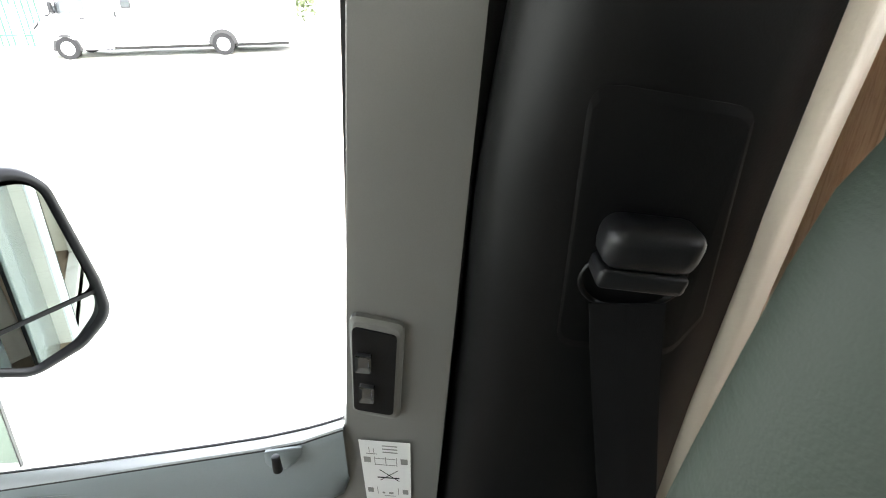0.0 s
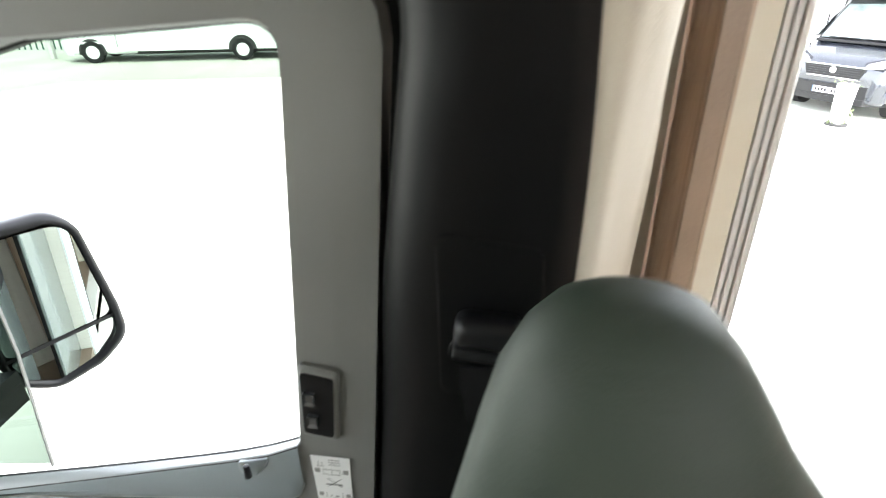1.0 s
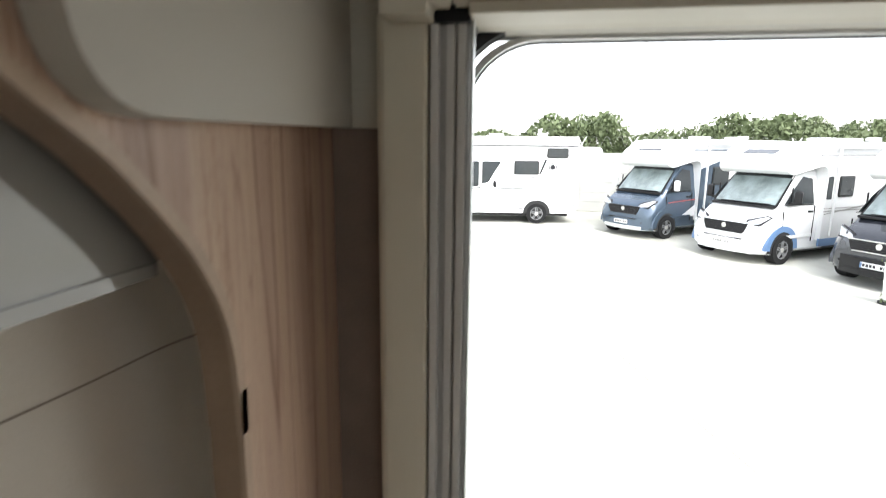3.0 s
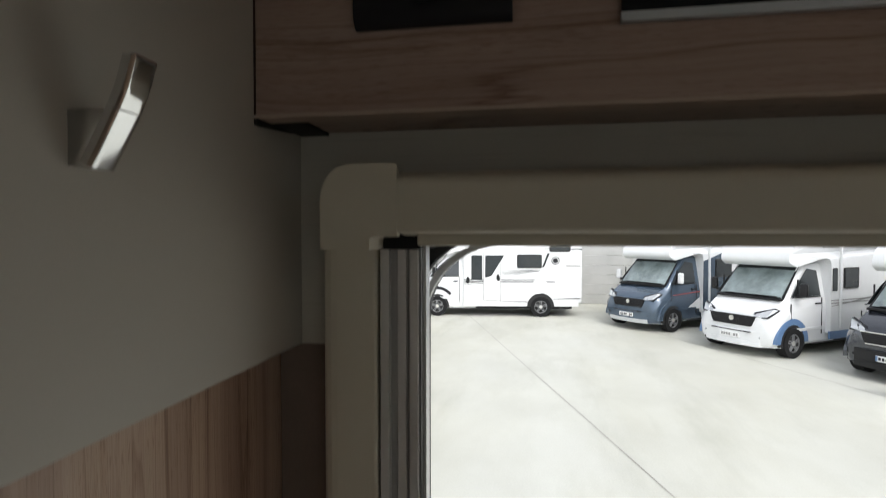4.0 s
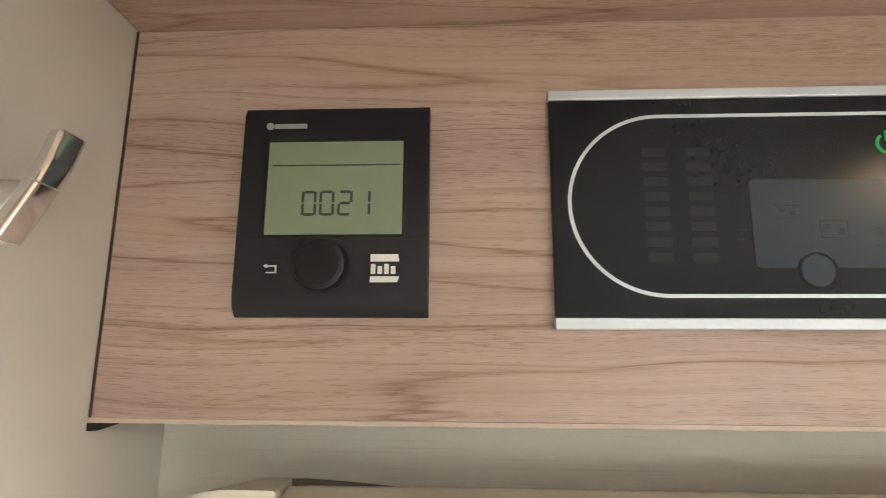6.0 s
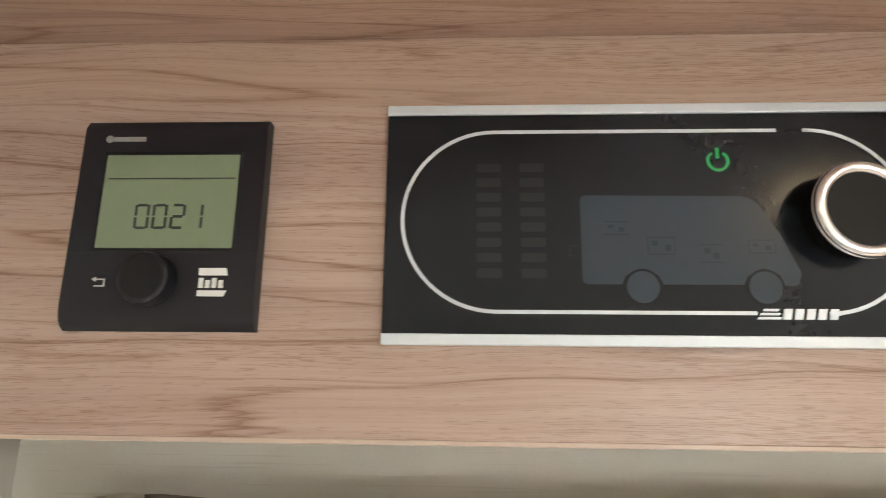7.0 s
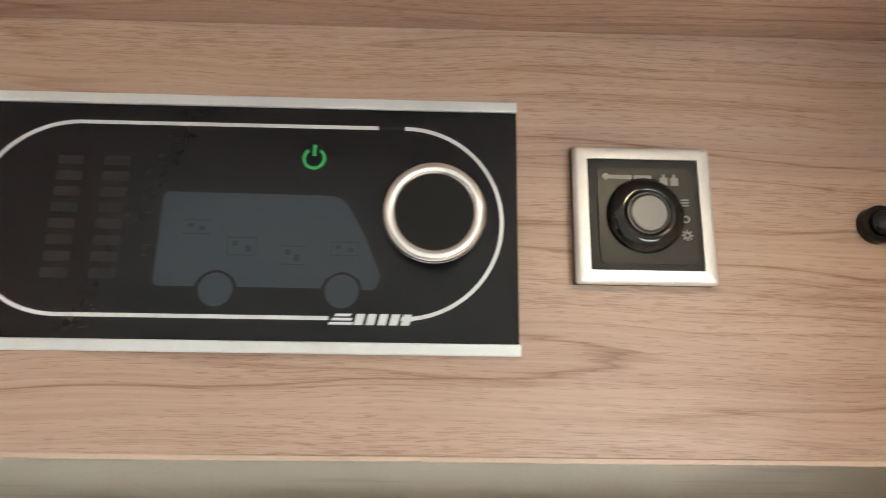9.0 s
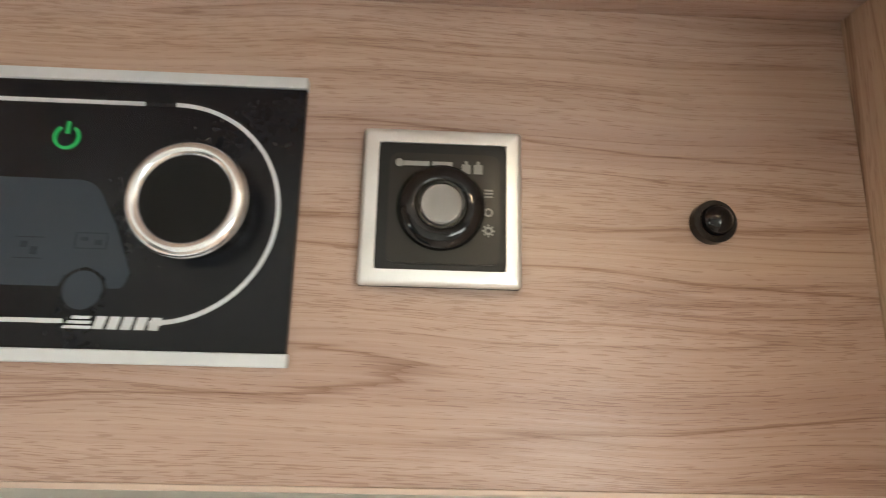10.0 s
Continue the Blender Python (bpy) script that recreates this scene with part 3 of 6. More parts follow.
def swell(face, y0, y1, twist=(0, 0), bulge=0.0014, thick=0.0042):
    """A strip along a profile, rounded across its width and slightly twisted, with a flat back."""
    rows_, n = [], 12
    for i, p in enumerate(face):
        a, b = Vector(face[max(i - 1, 0)]), Vector(face[min(i + 1, len(face) - 1)])
        d = (b - a).normalized()
        nx, nz = d.y, -d.x
        row_ = []
        slant = math.tan(radians(twist[0] + (twist[1] - twist[0]) * i / (len(face) - 1))) * (y1 - y0) / 2
        for k in range(n + 1):
            v = -1 + 2 * k / n
            drop = bulge * abs(v) ** 10
            row_.append((p[0] - nx * drop - slant * v, (y0 + y1) / 2 + (y1 - y0) / 2 * v, p[1] - nz * drop))
        for v in (1.0, -1.0):
            row_.append((p[0] - nx * thick, (y0 + y1) / 2 + (y1 - y0) / 2 * v * 0.96, p[1] - nz * thick))
        rows_.append(row_)
    return loft(rows_, closed=True, caps=True)


def coat_hook(y, z):
    """A slanting chrome bar in two lengths on a satin wedge as wide as the bar."""
    base = thing("coat_hook", (0.006, y, z), "chrome fold-down coat hook with satin base on greige panel", "coat hook", "coat hooks")
    w = 0.0070
    part("base", prism([(0.006, z + 0.0006), (0.0112, z + 0.0006), (0.0228, z + 0.0215), (0.006, z + 0.0215)], "y", y - w + 0.0004, y + w - 0.0004, 0.0012, 3), SILVER, base, "satin grey wedge base", smooth="angle")
    face = smooth_curve([(0.0148, z, 0), (0.0190, z + 0.0070, 0), (0.0230, z + 0.0140, 0), (0.0268, z + 0.0208, 0)], 12)
    part("fixed_plate", swell([(p.x, p.y) for p in face], y - w, y + w, (1, 1), 0.0012, 0.0046), CHROME, base, "mirror chrome lower plate", smooth="angle")
    face = smooth_curve([(0.0271, z + 0.0213, 0), (0.0304, z + 0.0285, 0), (0.0330, z + 0.0365, 0), (0.0342, z + 0.0405, 0), (0.0330, z + 0.0415, 0)], 14)
    part("flap", swell([(p.x, p.y) for p in face], y - w, y + w, (1, 1), 0.0012, 0.0046), CHROME, base, "mirror chrome folding flap", smooth="angle")


coat_hook(-0.2085, 2.8520)
coat_hook(-0.1480, 2.9690)

# ---------------------------------------------------------------- overhead control cabinet
CF = -0.080  # front face of the cabinet
cabinet = thing("overhead_cabinet", (0.35, -0.04, 2.897), "light walnut overhead cabinet above the entrance doorway, holding the control panels", "cabinet")
part("front_panel", block(0.0065, 0.7025, CF, CF + 0.016, 2.9004, 3.0979, 0.0002), WOOD_X, cabinet)
part("bottom_edging", block(0.0065, 0.7025, CF - 0.0008, CF + 0.016, 2.8984, 2.9006, 0.0003), PALE_EDGE, cabinet, "pale bottom edging strip")
# thin strip whose dark colour draws the shadow gap at the partition
part("end_joint", block(0.0061, 0.0074, CF - 0.0005, CF + 0.012, 2.9008, 3.0979), SHADEBROWN, cabinet, "dark strip for the shadow gap against the partition")
part("bottom", block(0.0065, 0.7025, CF + 0.0165, 0.004, 2.9015, 2.9120), WOOD_X, cabinet)
# black slab in place of the shade under the cabinet's left end
part("cable_gap", block(0.0070, 0.028, CF + 0.017, -0.010, 2.8990, 2.9015), RUBBER, cabinet, "black slab standing in for the shade beside the partition")
part("corner_seal", prism([(CF - 0.0008, 2.8984), (CF - 0.0008, 2.8948), (CF + 0.004, 2.8944), (-0.030, 2.8984)], "x", 0.0062, 0.0085, 0.0004), RUBBER, cabinet, "dark wedge under the edging against the partition")
part("soffit", block(0.0065, 0.7025, -0.33, 0.004, 3.0980, 3.1140, 0.0006), WOOD_F, cabinet, "walnut board above the control panels")
side = part("side_panel", block(0.7028, 0.7208, -0.33, 0.004, 2.30, 3.1955, 0.0008), WOOD_Z)
tagged(side, "upright walnut side panel beside the overhead cabinet", "side panel")

# heating controller with display
hc = thing("heating_controller", (0.117, CF, 2.948), "black heating control unit with green display on walnut cabinet", "control unit")
X0, X1, Z0, Z1 = 0.0720, 0.1632, 2.9477, 3.0495
F = CF - 0.0075
part("housing", prism([(CF, Z0 - 0.001), (F + 0.0052, Z0 - 0.0010), (F + 0.0030, Z0 + 0.0006), (F + 0.0012, Z0 + 0.0034), (F + 0.0002, Z0 + 0.0075), (F, Z0 + 0.010), (F, Z1 - 0.004), (F + 0.002, Z1), (CF, Z1)], "x", X0, X1, 0.0018, 3), ANTHRACITE, hc, smooth="angle")
part("screen_bezel", prism(rounded(rect(0.0838, 0.1522, 2.9836, 3.0330), 0.001, 3), "y", F - 0.0003, F + 0.003), BLACK, hc)
display = part("display", prism(rounded(rect(0.0855, 0.1508, 2.9850, 3.0311), 0.0006, 3), "y", F - 0.0007, F + 0.002), LCD, hc, "green liquid crystal display reading 0021")


def segments(x, z, w, h, t, on):
    """Strokes of a seven-bar digit."""
    m = z + h / 2
    spots = {"a": (x + t, x + w - t, z + h - t, z + h), "d": (x + t, x + w - t, z, z + t), "g": (x + t, x + w - t, m - t / 2, m + t / 2),
             "f": (x, x + t, m + t * 0.3, z + h - t * 0.4), "e": (x, x + t, z + t * 0.4, m - t * 0.3),
             "b": (x + w - t, x + w, m + t * 0.3, z + h - t * 0.4), "c": (x + w - t, x + w, z + t * 0.4, m - t * 0.3)}
    return [block(a, b, F - 0.00095, F - 0.0005, c, d) for k, (a, b, c, d) in spots.items() if k in on]


for x, on, w in ((0.1027, "abcdef", 0.0072), (0.1113, "abcdef", 0.0072), (0.1200, "abged", 0.0072), (0.1308, "bc", 0.0050)):
    part("digit", joined(*segments(x, 2.9940, w, 0.0124, 0.0013, on)), LCDINK, display)
part("display_line", block(0.0875, 0.1496, F - 0.00095, F - 0.0005, 3.0188, 3.0194), LCDINK, display)
part("seam", block(X0 + 0.0008, X1 - 0.0008, F - 0.0002, F + 0.001, 2.9826, 2.9832), RUBBER, hc)
dial = part("dial", rod((0.1142, F - 0.0035, 2.9700), "y", 0.0121, 0.009, 48, 0.0016), ANTHRACITE, hc, "round black turning knob", smooth="angle")
part("dial_face", rod((0.1142, F - 0.0082, 2.9700), "y", 0.0098, 0.0012, 48, 0.0004), BLACK, dial)
back = joined(block(0.0868, 0.0924, F - 0.0004, F + 0.001, 2.9699, 2.9705), block(0.0918, 0.0924, F - 0.0004, F + 0.001, 2.9668, 2.9705),
              block(0.0876, 0.0924, F - 0.0004, F + 0.001, 2.9668, 2.9674), prism([(0.0860, 2.9702), (0.0880, 2.9713), (0.0880, 2.9691)], "y", F - 0.0004, F + 0.001))
part("key_edge", block(0.0826, 0.0960, F - 0.0002, F + 0.001, 2.9728, 2.9733), RUBBER, hc)
part("back_symbol", back, WHITEPRINT, hc)
part("brand_mark", joined(rod((0.0850, F, 3.0397), "y", 0.0019, 0.0008, 16), block(0.0872, 0.1030, F - 0.0004, F + 0.001, 3.0384, 3.0408)), GREYPRINT, hc)
badge = part("badge", joined(prism([(0.1365, 2.9722), (0.1500, 2.9722), (0.1492, 2.9756), (0.1365, 2.9756)], "y", F - 0.0004, F + 0.001),
                             prism([(0.1365, 2.9625), (0.1490, 2.9625), (0.1500, 2.9652), (0.1365, 2.9652)], "y", F - 0.0004, F + 0.001)), WHITEPRINT, hc)
part("badge_bars", joined(*[block(0.1368 + i * 0.0031, 0.1389 + i * 0.0031, F - 0.0004, F + 0.001, 2.9664, 2.9710 - (i % 2) * 0.001) for i in range(4)]), WHITEPRINT, badge)

# central control panel
cp = thing("control_panel", (0.346, CF, 2.943), "black control panel with silver strips and chrome knob on walnut", "control panel")
G = CF - 0.0035
part("foil", block(0.2214, 0.4703, G, CF, 2.9467, 3.0528, 0.0003), GLASSPANEL, cp)
part("strip", block(0.2212, 0.4705, G - 0.0012, CF, 3.0528, 3.0578, 0.0005), STRIP, cp, "silver upper strip")
part("strip", block(0.2210, 0.4710, G - 0.0012, CF, 2.9416, 2.9467, 0.0005), STRIP, cp, "silver lower strip")


def stadium(x0, x1, z0, z1, w, gaps=()):
    """The outline of a long oval, w wide, with gaps in its straight runs."""
    r, cz = (z1 - z0) / 2, (z0 + z1) / 2
    pts = []
    for k in range(33):
        a = math.pi / 2 + math.pi * k / 32
        pts.append((x0 + r + r * math.cos(a), cz + r * math.sin(a), math.cos(a), math.sin(a)))
    for k in range(33):
        a = -math.pi / 2 + math.pi * k / 32
        pts.append((x1 - r + r * math.cos(a), cz + r * math.sin(a), math.cos(a), math.sin(a)))
    bm = bmesh.new()
    n = len(pts)
    for i in range(n):
        p, q = pts[i], pts[(i + 1) % n]
        runs = [(0.0, 1.0)]
        for za, xa, xb in gaps:
            if abs(p[1] - za) < 0.002 and abs(q[1] - za) < 0.002 and abs(p[0] - q[0]) > 0.05:
                u = sorted(((xa - p[0]) / (q[0] - p[0]), (xb - p[0]) / (q[0] - p[0])))
                runs = [(0.0, u[0]), (u[1], 1.0)]
        for s, e in runs:
            quad = []
            for t, o in ((s, 0), (e, 0), (e, -w), (s, -w)):
                x, z = p[0] + (q[0] - p[0]) * t, p[1] + (q[1] - p[1]) * t
                nx, nz = p[2] + (q[2] - p[2]) * t, p[3] + (q[3] - p[3]) * t
                quad.append(bm.verts.new((x + nx * o, G - 0.0004, z + nz * o)))
            bm.faces.new(quad)
    bmesh.ops.remove_doubles(bm, verts=bm.verts[:], dist=1e-6)
    return bm


thicken(part("oval_line", stadium(0.2288, 0.4640, 2.9558, 3.0445, 0.0017, ((2.9558, 0.3885, 0.4245), (3.0445, 0.4067, 0.4190))), STRIP, cp, "pale oval outline"), 0.0003, 0)
for cx in (0.2703, 0.2908):
    for r in range(8):
        z = 3.0254 - r * 0.00729
        part("key", prism(rounded(rect(cx - 0.0058, cx + 0.0058, z - 0.0022, z + 0.0022), 0.001, 3), "y", G - 0.00015, G + 0.001), KEYGREY, cp)
van_pts = rounded([(0.3125, 2.9694), (0.3302, 2.9694), (0.3322, 2.9735), (0.3396, 2.9770), (0.3468, 2.9735), (0.3488, 2.9694), (0.3844, 2.9694), (0.3864, 2.9735), (0.3937, 2.9772), (0.4010, 2.9735),
                   (0.4024, 2.9690), (0.4080, 2.9690), (0.4102, 2.9750), (0.4030, 2.9925), (0.3925, 3.0110), (0.3130, 3.0116)], [0.003, 0, 0, 0.003, 0, 0, 0, 0, 0.003, 0, 0.001, 0.003, 0.003, 0.008, 0.012, 0.003], 5)
van = part("van_symbol", prism(van_pts, "y", G - 0.0002, G + 0.001), VANGREY, cp, "slate grey van pictogram")
for x in (0.3396, 0.3937):
    part("wheel_symbol", rod((x, G, 2.9682), "y", 0.0076, 0.0007, 32), VANGREY, van)
    part("wheel_outline", ring((x, G - 0.0002, 2.9682), "y", 0.0084, 0.0073, 0.0005, 36), GLASSPANEL, van)
for x0, x1, z0, z1, sides in ((0.3232, 0.3347, 2.9924, 2.9990, 0), (0.3429, 0.3554, 2.9832, 2.9915, 1), (0.3662, 0.3766, 2.9795, 2.9880, 0), (0.3881, 0.4000, 2.9838, 2.9902, 1)):
    bits = [block(x0, x1, G - 0.00035, G, z0, z0 + 0.0004), block(x0, x1, G - 0.00035, G, z1 - 0.0004, z1), block(x0 + 0.002, x0 + 0.0045, G - 0.00035, G, (z0 + z1) / 2, z1 - 0.0018), block(x1 - 0.0045, x1 - 0.002, G - 0.00035, G, z0 + 0.0016, (z0 + z1) / 2 + 0.0004)]
    if sides:
        bits += [block(x0, x0 + 0.0003, G - 0.00035, G, z0 + 0.0005, z1 - 0.0005), block(x1 - 0.0003, x1, G - 0.00035, G, z0 + 0.0005, z1 - 0.0005)]
    part("pictogram", joined(*bits), VANINK, van)
part("socket_symbol", joined(block(0.3068, 0.3112, G - 0.0004, G, 2.9868, 2.9874), block(0.3062, 0.3096, G - 0.0004, G, 2.9822, 2.9828), block(0.3072, 0.3078, G - 0.0004, G, 2.9828, 2.9868)), KEYGREY, cp)


def power_symbol(cx, cz, r, w):
    """A ring open at the top with a stroke in the gap."""
    n = 28
    rows = []
    for k in range(n + 1):
        a = math.pi / 2 + radians(35) + (2 * math.pi - radians(70)) * k / n
        rows.append([(cx + rr * math.cos(a), G - d, cz + rr * math.sin(a)) for rr, d in ((r, 0.0), (r, 0.0007), (r - w, 0.0007), (r - w, 0.0))])
    a = loft(rows, closed=True, caps=True)
    return joined(a, block(cx - w * 0.55, cx + w * 0.55, G - 0.0007, G, cz + r * 0.25, cz + r * 1.25))


part("power_symbol", power_symbol(0.3783, 3.0284, 0.0052, 0.0012), GREEN_LED, cp, "glowing green power symbol")
part("print_bars", joined(*[block(0.4075 + i * 0.0019, 0.4088 + i * 0.0019, G - 0.0004, G, 3.0430, 3.0444) for i in range(6)]), KEYGREY, cp)
mark = [prism([(0.3885 + s, z), (0.3985 - s * 0.3, z), (0.3992 - s * 0.3, z + 0.0011), (0.3892 + s, z + 0.0011)], "y", G - 0.0005, G) for s, z in ((0.0, 2.9540), (0.0012, 2.9558), (0.0026, 2.9576))]
mark += [prism([(0.3995 + i * 0.0050, 2.9540), (0.4030 + i * 0.0050, 2.9540), (0.4042 + i * 0.0050, 2.9587), (0.4007 + i * 0.0050, 2.9587)], "y", G - 0.0005, G) for i in range(5)]
for m_ in mark:
    part("brand_mark", m_, STRIP, cp)
KX, KZ = 0.4330, 3.0012


def fluted(cx, cz, r, y0, y1, n=48, cut=0.0005):
    """An upright-ribbed round body between two depths."""
    rows_ = []
    for y, f in ((y0, 1.0), (y1 + 0.0008, 1.0), (y1, 0.97)):
        rows_.append([(cx + (r - (cut if k % 4 in (1, 2) else 0)) * f * math.cos(2 * math.pi * k / (4 * n)), y, cz + (r - (cut if k % 4 in (1, 2) else 0)) * f * math.sin(2 * math.pi * k / (4 * n))) for k in range(4 * n)])
    return loft(rows_, closed=True, caps=True)


knob = part("knob", fluted(KX, KZ, 0.0202, G, G - 0.0108), GLOSSBLACK, cp, "gloss black ribbed rotary knob")
ring_rows = []
for r, d in ((0.0196, 0.0102), (0.0208, 0.0104), (0.0213, 0.0109), (0.0215, 0.0117), (0.0214, 0.0124), (0.0210, 0.0127), (0.0212, 0.0130), (0.0209, 0.0141), (0.0201, 0.0150), (0.0191, 0.0153), (0.0181, 0.0150), (0.0174, 0.0143), (0.0170, 0.0132), (0.0169, 0.0124)):
    r = 0.0162 + (r - 0.0169) * 1.30
    ring_rows.append([(KX + r * math.cos(2 * math.pi * k / 96), G - d, KZ + r * math.sin(2 * math.pi * k / 96)) for k in range(96)])
part("knob_ring", loft(ring_rows, closed=True), RINGCHROME, knob, "polished chrome ring", smooth=True)
part("knob_face", rod((KX, G - 0.0127, KZ), "y", 0.0171, 0.0016, 56), MATTBLACK, knob)

# gas changeover remote
du = thing("gas_changeover_remote", (0.525, CF, 2.974), "square silver framed gas changeover control with round dial on walnut cabinet", "control unit")
H = CF - 0.0076
A0, A1, B0, B1 = 0.4940, 0.5565, 2.9737, 3.0369
fw = 0.0061
outer, inner = rounded(rect(A0, A1, B0, B1), 0.0015, 3), rounded(rect(A0 + fw, A1 - fw, B0 + fw, B1 - fw), 0.0008, 3)


def drawn_in(d, y):
    return [(x + (d if x < 0.525 else -d), y, z + (d if z < 3.004 else -d)) for x, z in outer]


part("back_box", block(A0 + 0.0002, A1 - 0.0002, H + 0.0030, CF, B0 + 0.0002, B1 - 0.0002, 0.0004), BLACK, du, "dark back box")
fr = loft([drawn_in(0.0, H + 0.0030), drawn_in(0.0, H + 0.0022), drawn_in(0.0003, H + 0.0012), drawn_in(0.0010, H + 0.0003), drawn_in(0.0020, H),
           [(x, H, z) for x, z in inner], [(x, CF, z) for x, z in inner]], closed=True)
part("surround", fr, BRUSHED, du, "brushed silver square frame", smooth="angle")
CX, CZ = 0.5250, 3.0044


def holed(x0, x1, z0, z1, r, corner, yf, yb):
    """A rounded rectangular plate with a round hole about the dial's centre."""
    rows_ = [[], [], [], []]
    cx_, cz_, hx_, hz_ = (x0 + x1) / 2, (z0 + z1) / 2, (x1 - x0) / 2, (z1 - z0) / 2
    for k in range(96):
        a = 2 * math.pi * k / 96
        c, s = math.cos(a), math.sin(a)
        e = (abs(c) ** corner + abs(s) ** corner) ** (-1 / corner)
        ox, oz = cx_ + hx_ * c * e, cz_ + hz_ * s * e
        for row_, (x, y, z) in zip(rows_, ((ox, yb, oz), (ox, yf, oz), (CX + r * c, yf, CZ + r * s), (CX + r * c, yb, CZ + r * s))):
            row_.append((x, y, z))
    return loft(rows_, closed=True)


part("plate", joined(holed(A0 + fw, A1 - fw, B0 + fw, B1 - fw, 0.0170, 60, H + 0.0008, H + 0.0028), block(A0 + fw, A1 - fw, H + 0.0030, CF, B0 + fw, B1 - fw)), BLACK, du)
part("inlay", holed(0.5045, 0.5478, 2.9822, 3.0265, 0.0170, 14, H + 0.0002, H + 0.0020), GOLDBROWN, du, "dark bronze printed inlay")
bowl = loft([[(CX + r * math.cos(2 * math.pi * k / 48), H - d, CZ + r * math.sin(2 * math.pi * k / 48)) for k in range(48)]
             for r, d in ((0.0172, -0.001), (0.0172, 0.0006), (0.0165, 0.0022), (0.0150, 0.0036), (0.0130, 0.0046), (0.0110, 0.0050), (0.0098, 0.0046), (0.0084, 0.0020))], closed=True)
collar = part("dial", bowl, DIALBLACK, du, "gloss black domed dial", smooth=True)
part("push_button", rod((CX, H - 0.0024, CZ), "y", 0.0080, 0.0064, 40, 0.0008), MIDGREY, collar, "grey centre button")
part("button_rim", ring((CX, H - 0.0014, CZ), "y", 0.0094, 0.0085, 0.0066, 40, 0.0004), GOLDBROWN, collar)
part("brand_mark", joined(rod((0.5083, H + 0.0001, 3.0222), "y", 0.0016, 0.0008, 16), block(0.5100, 0.5200, H - 0.0002, H + 0.001, 3.0212, 3.0230), block(0.5212, 0.5290, H - 0.0002, H + 0.001, 3.0212, 3.0230)), GREYPRINT, du)
for x in (0.5345, 0.5392):
    part("bottle_symbol", joined(block(x - 0.0017, x + 0.0017, H - 0.0002, H + 0.001, 3.0185, 3.0222), block(x - 0.0006, x + 0.0006, H - 0.0002, H + 0.001, 3.0222, 3.0236)), GREYPRINT, du)
part("heat_symbol", joined(*[block(0.5418, 0.5450, H - 0.0002, H + 0.001, z, z + 0.0006) for z in (3.0090, 3.0103, 3.0116)]), GREYPRINT, du)
part("ring_symbol", ring((0.5434, H, 3.0030), "y", 0.0017, 0.0011, 0.0005, 24), GREYPRINT, du)
part("sun_symbol", joined(ring((0.5434, H, 2.9957), "y", 0.0016, 0.0009, 0.0005, 20), *[rod((0.5434 + 0.0021 * math.cos(a), H, 2.9957 + 0.0021 * math.sin(a)), "y", 0.0004, 0.0005, 8) for a in [math.pi / 4 * i for i in range(8)]]), GREYPRINT, du)
du.location += Vector((0.0012, 0.0, -0.0007))

# round black room sensor
sensor = thing("room_sensor", (0.629, CF, 2.993), "small round black plastic sensor knob on walnut cabinet", "sensor")
part("rim", ring((0.6292, CF - 0.002, 3.0025), "y", 0.0087, 0.0062, 0.005, 40, 0.0012), GLOSSBLACK, sensor)
bm = bmesh.new()
bmesh.ops.create_uvsphere(bm, u_segments=32, v_segments=16, radius=0.0063)
for v in bm.verts:
    v.co = Vector((v.co.x + 0.6303, v.co.y * 0.75 + CF - 0.0035, v.co.z + 3.0032))
part("dome", bm, GLOSSBLACK, sensor, smooth=True)
sensor.location += Vector((0.0066, 0.0, 0.0004))

# ---------------------------------------------------------------- cab: B pillar, trims, locker
PILLAR_Y = [(1.0, -0.16), (1.8, -0.195), (1.9, -0.2), (2.1, -0.215), (2.264, -0.235), (2.4, -0.265), (2.5, -0.30), (2.602, -0.35), (2.7, -0.40)]
PILLAR_L = [(1.0, -0.42), (1.8, -0.345), (2.0, -0.326), (2.15, -0.312), (2.265, -0.303), (2.4, -0.283), (2.46, -0.273), (2.5, -0.267), (2.55, -0.270), (2.602, -0.285)]
PILLAR_R = [(1.0, -0.16), (1.8, -0.15), (2.0, -0.142), (2.144, -0.137), (2.25, -0.134), (2.39, -0.138), (2.44, -0.142), (2.5, -0.149), (2.55, -0.156), (2.602, -0.163)]
rows = []
for k in range(60):
    z = 1.05 + (2.6035 - 1.05) * (k / 59) ** 0.6
    y, l, r = between(PILLAR_Y, z), between(PILLAR_L, z), between(PILLAR_R, z)
    row = [(l + 0.008, y + 0.11, z), (l, y + 0.068, z), (l + 0.001, y + 0.048, z), (l + 0.010, y + 0.028, z), (l + 0.026, y + 0.011, z), (l + 0.048, y + 0.002, z)]
    row += [(l + 0.048 + (r - l - 0.048) * u, y, z) for u in (0.2, 0.4, 0.6, 0.8, 1.0)]
    row += [(r + 0.003, y + 0.006, z), (r + 0.003, y + 0.03, z)]
    rows.append([(x_, y_, z_ - 0.09 * max(0.0, r - x_) * max(0.0, (z_ - 2.4) / 0.2)) for x_, y_, z_ in row])
pillar = thing("pillar_trim", (-0.22, -0.2, 1.05), "black grained plastic trim on the cab door pillar", "pillar trim")
part("cover", loft(rows), SOFTBLACK, pillar, smooth=True)


def on_pillar(x, z, out=0.0):
    return (x, between(PILLAR_Y, z) - out, z)


# adjuster plate of the belt, following the pillar's slope
plate = [(-0.247, 2.345), (-0.160, 2.330), (-0.150, 2.185), (-0.165, 2.150), (-0.245, 2.160)]
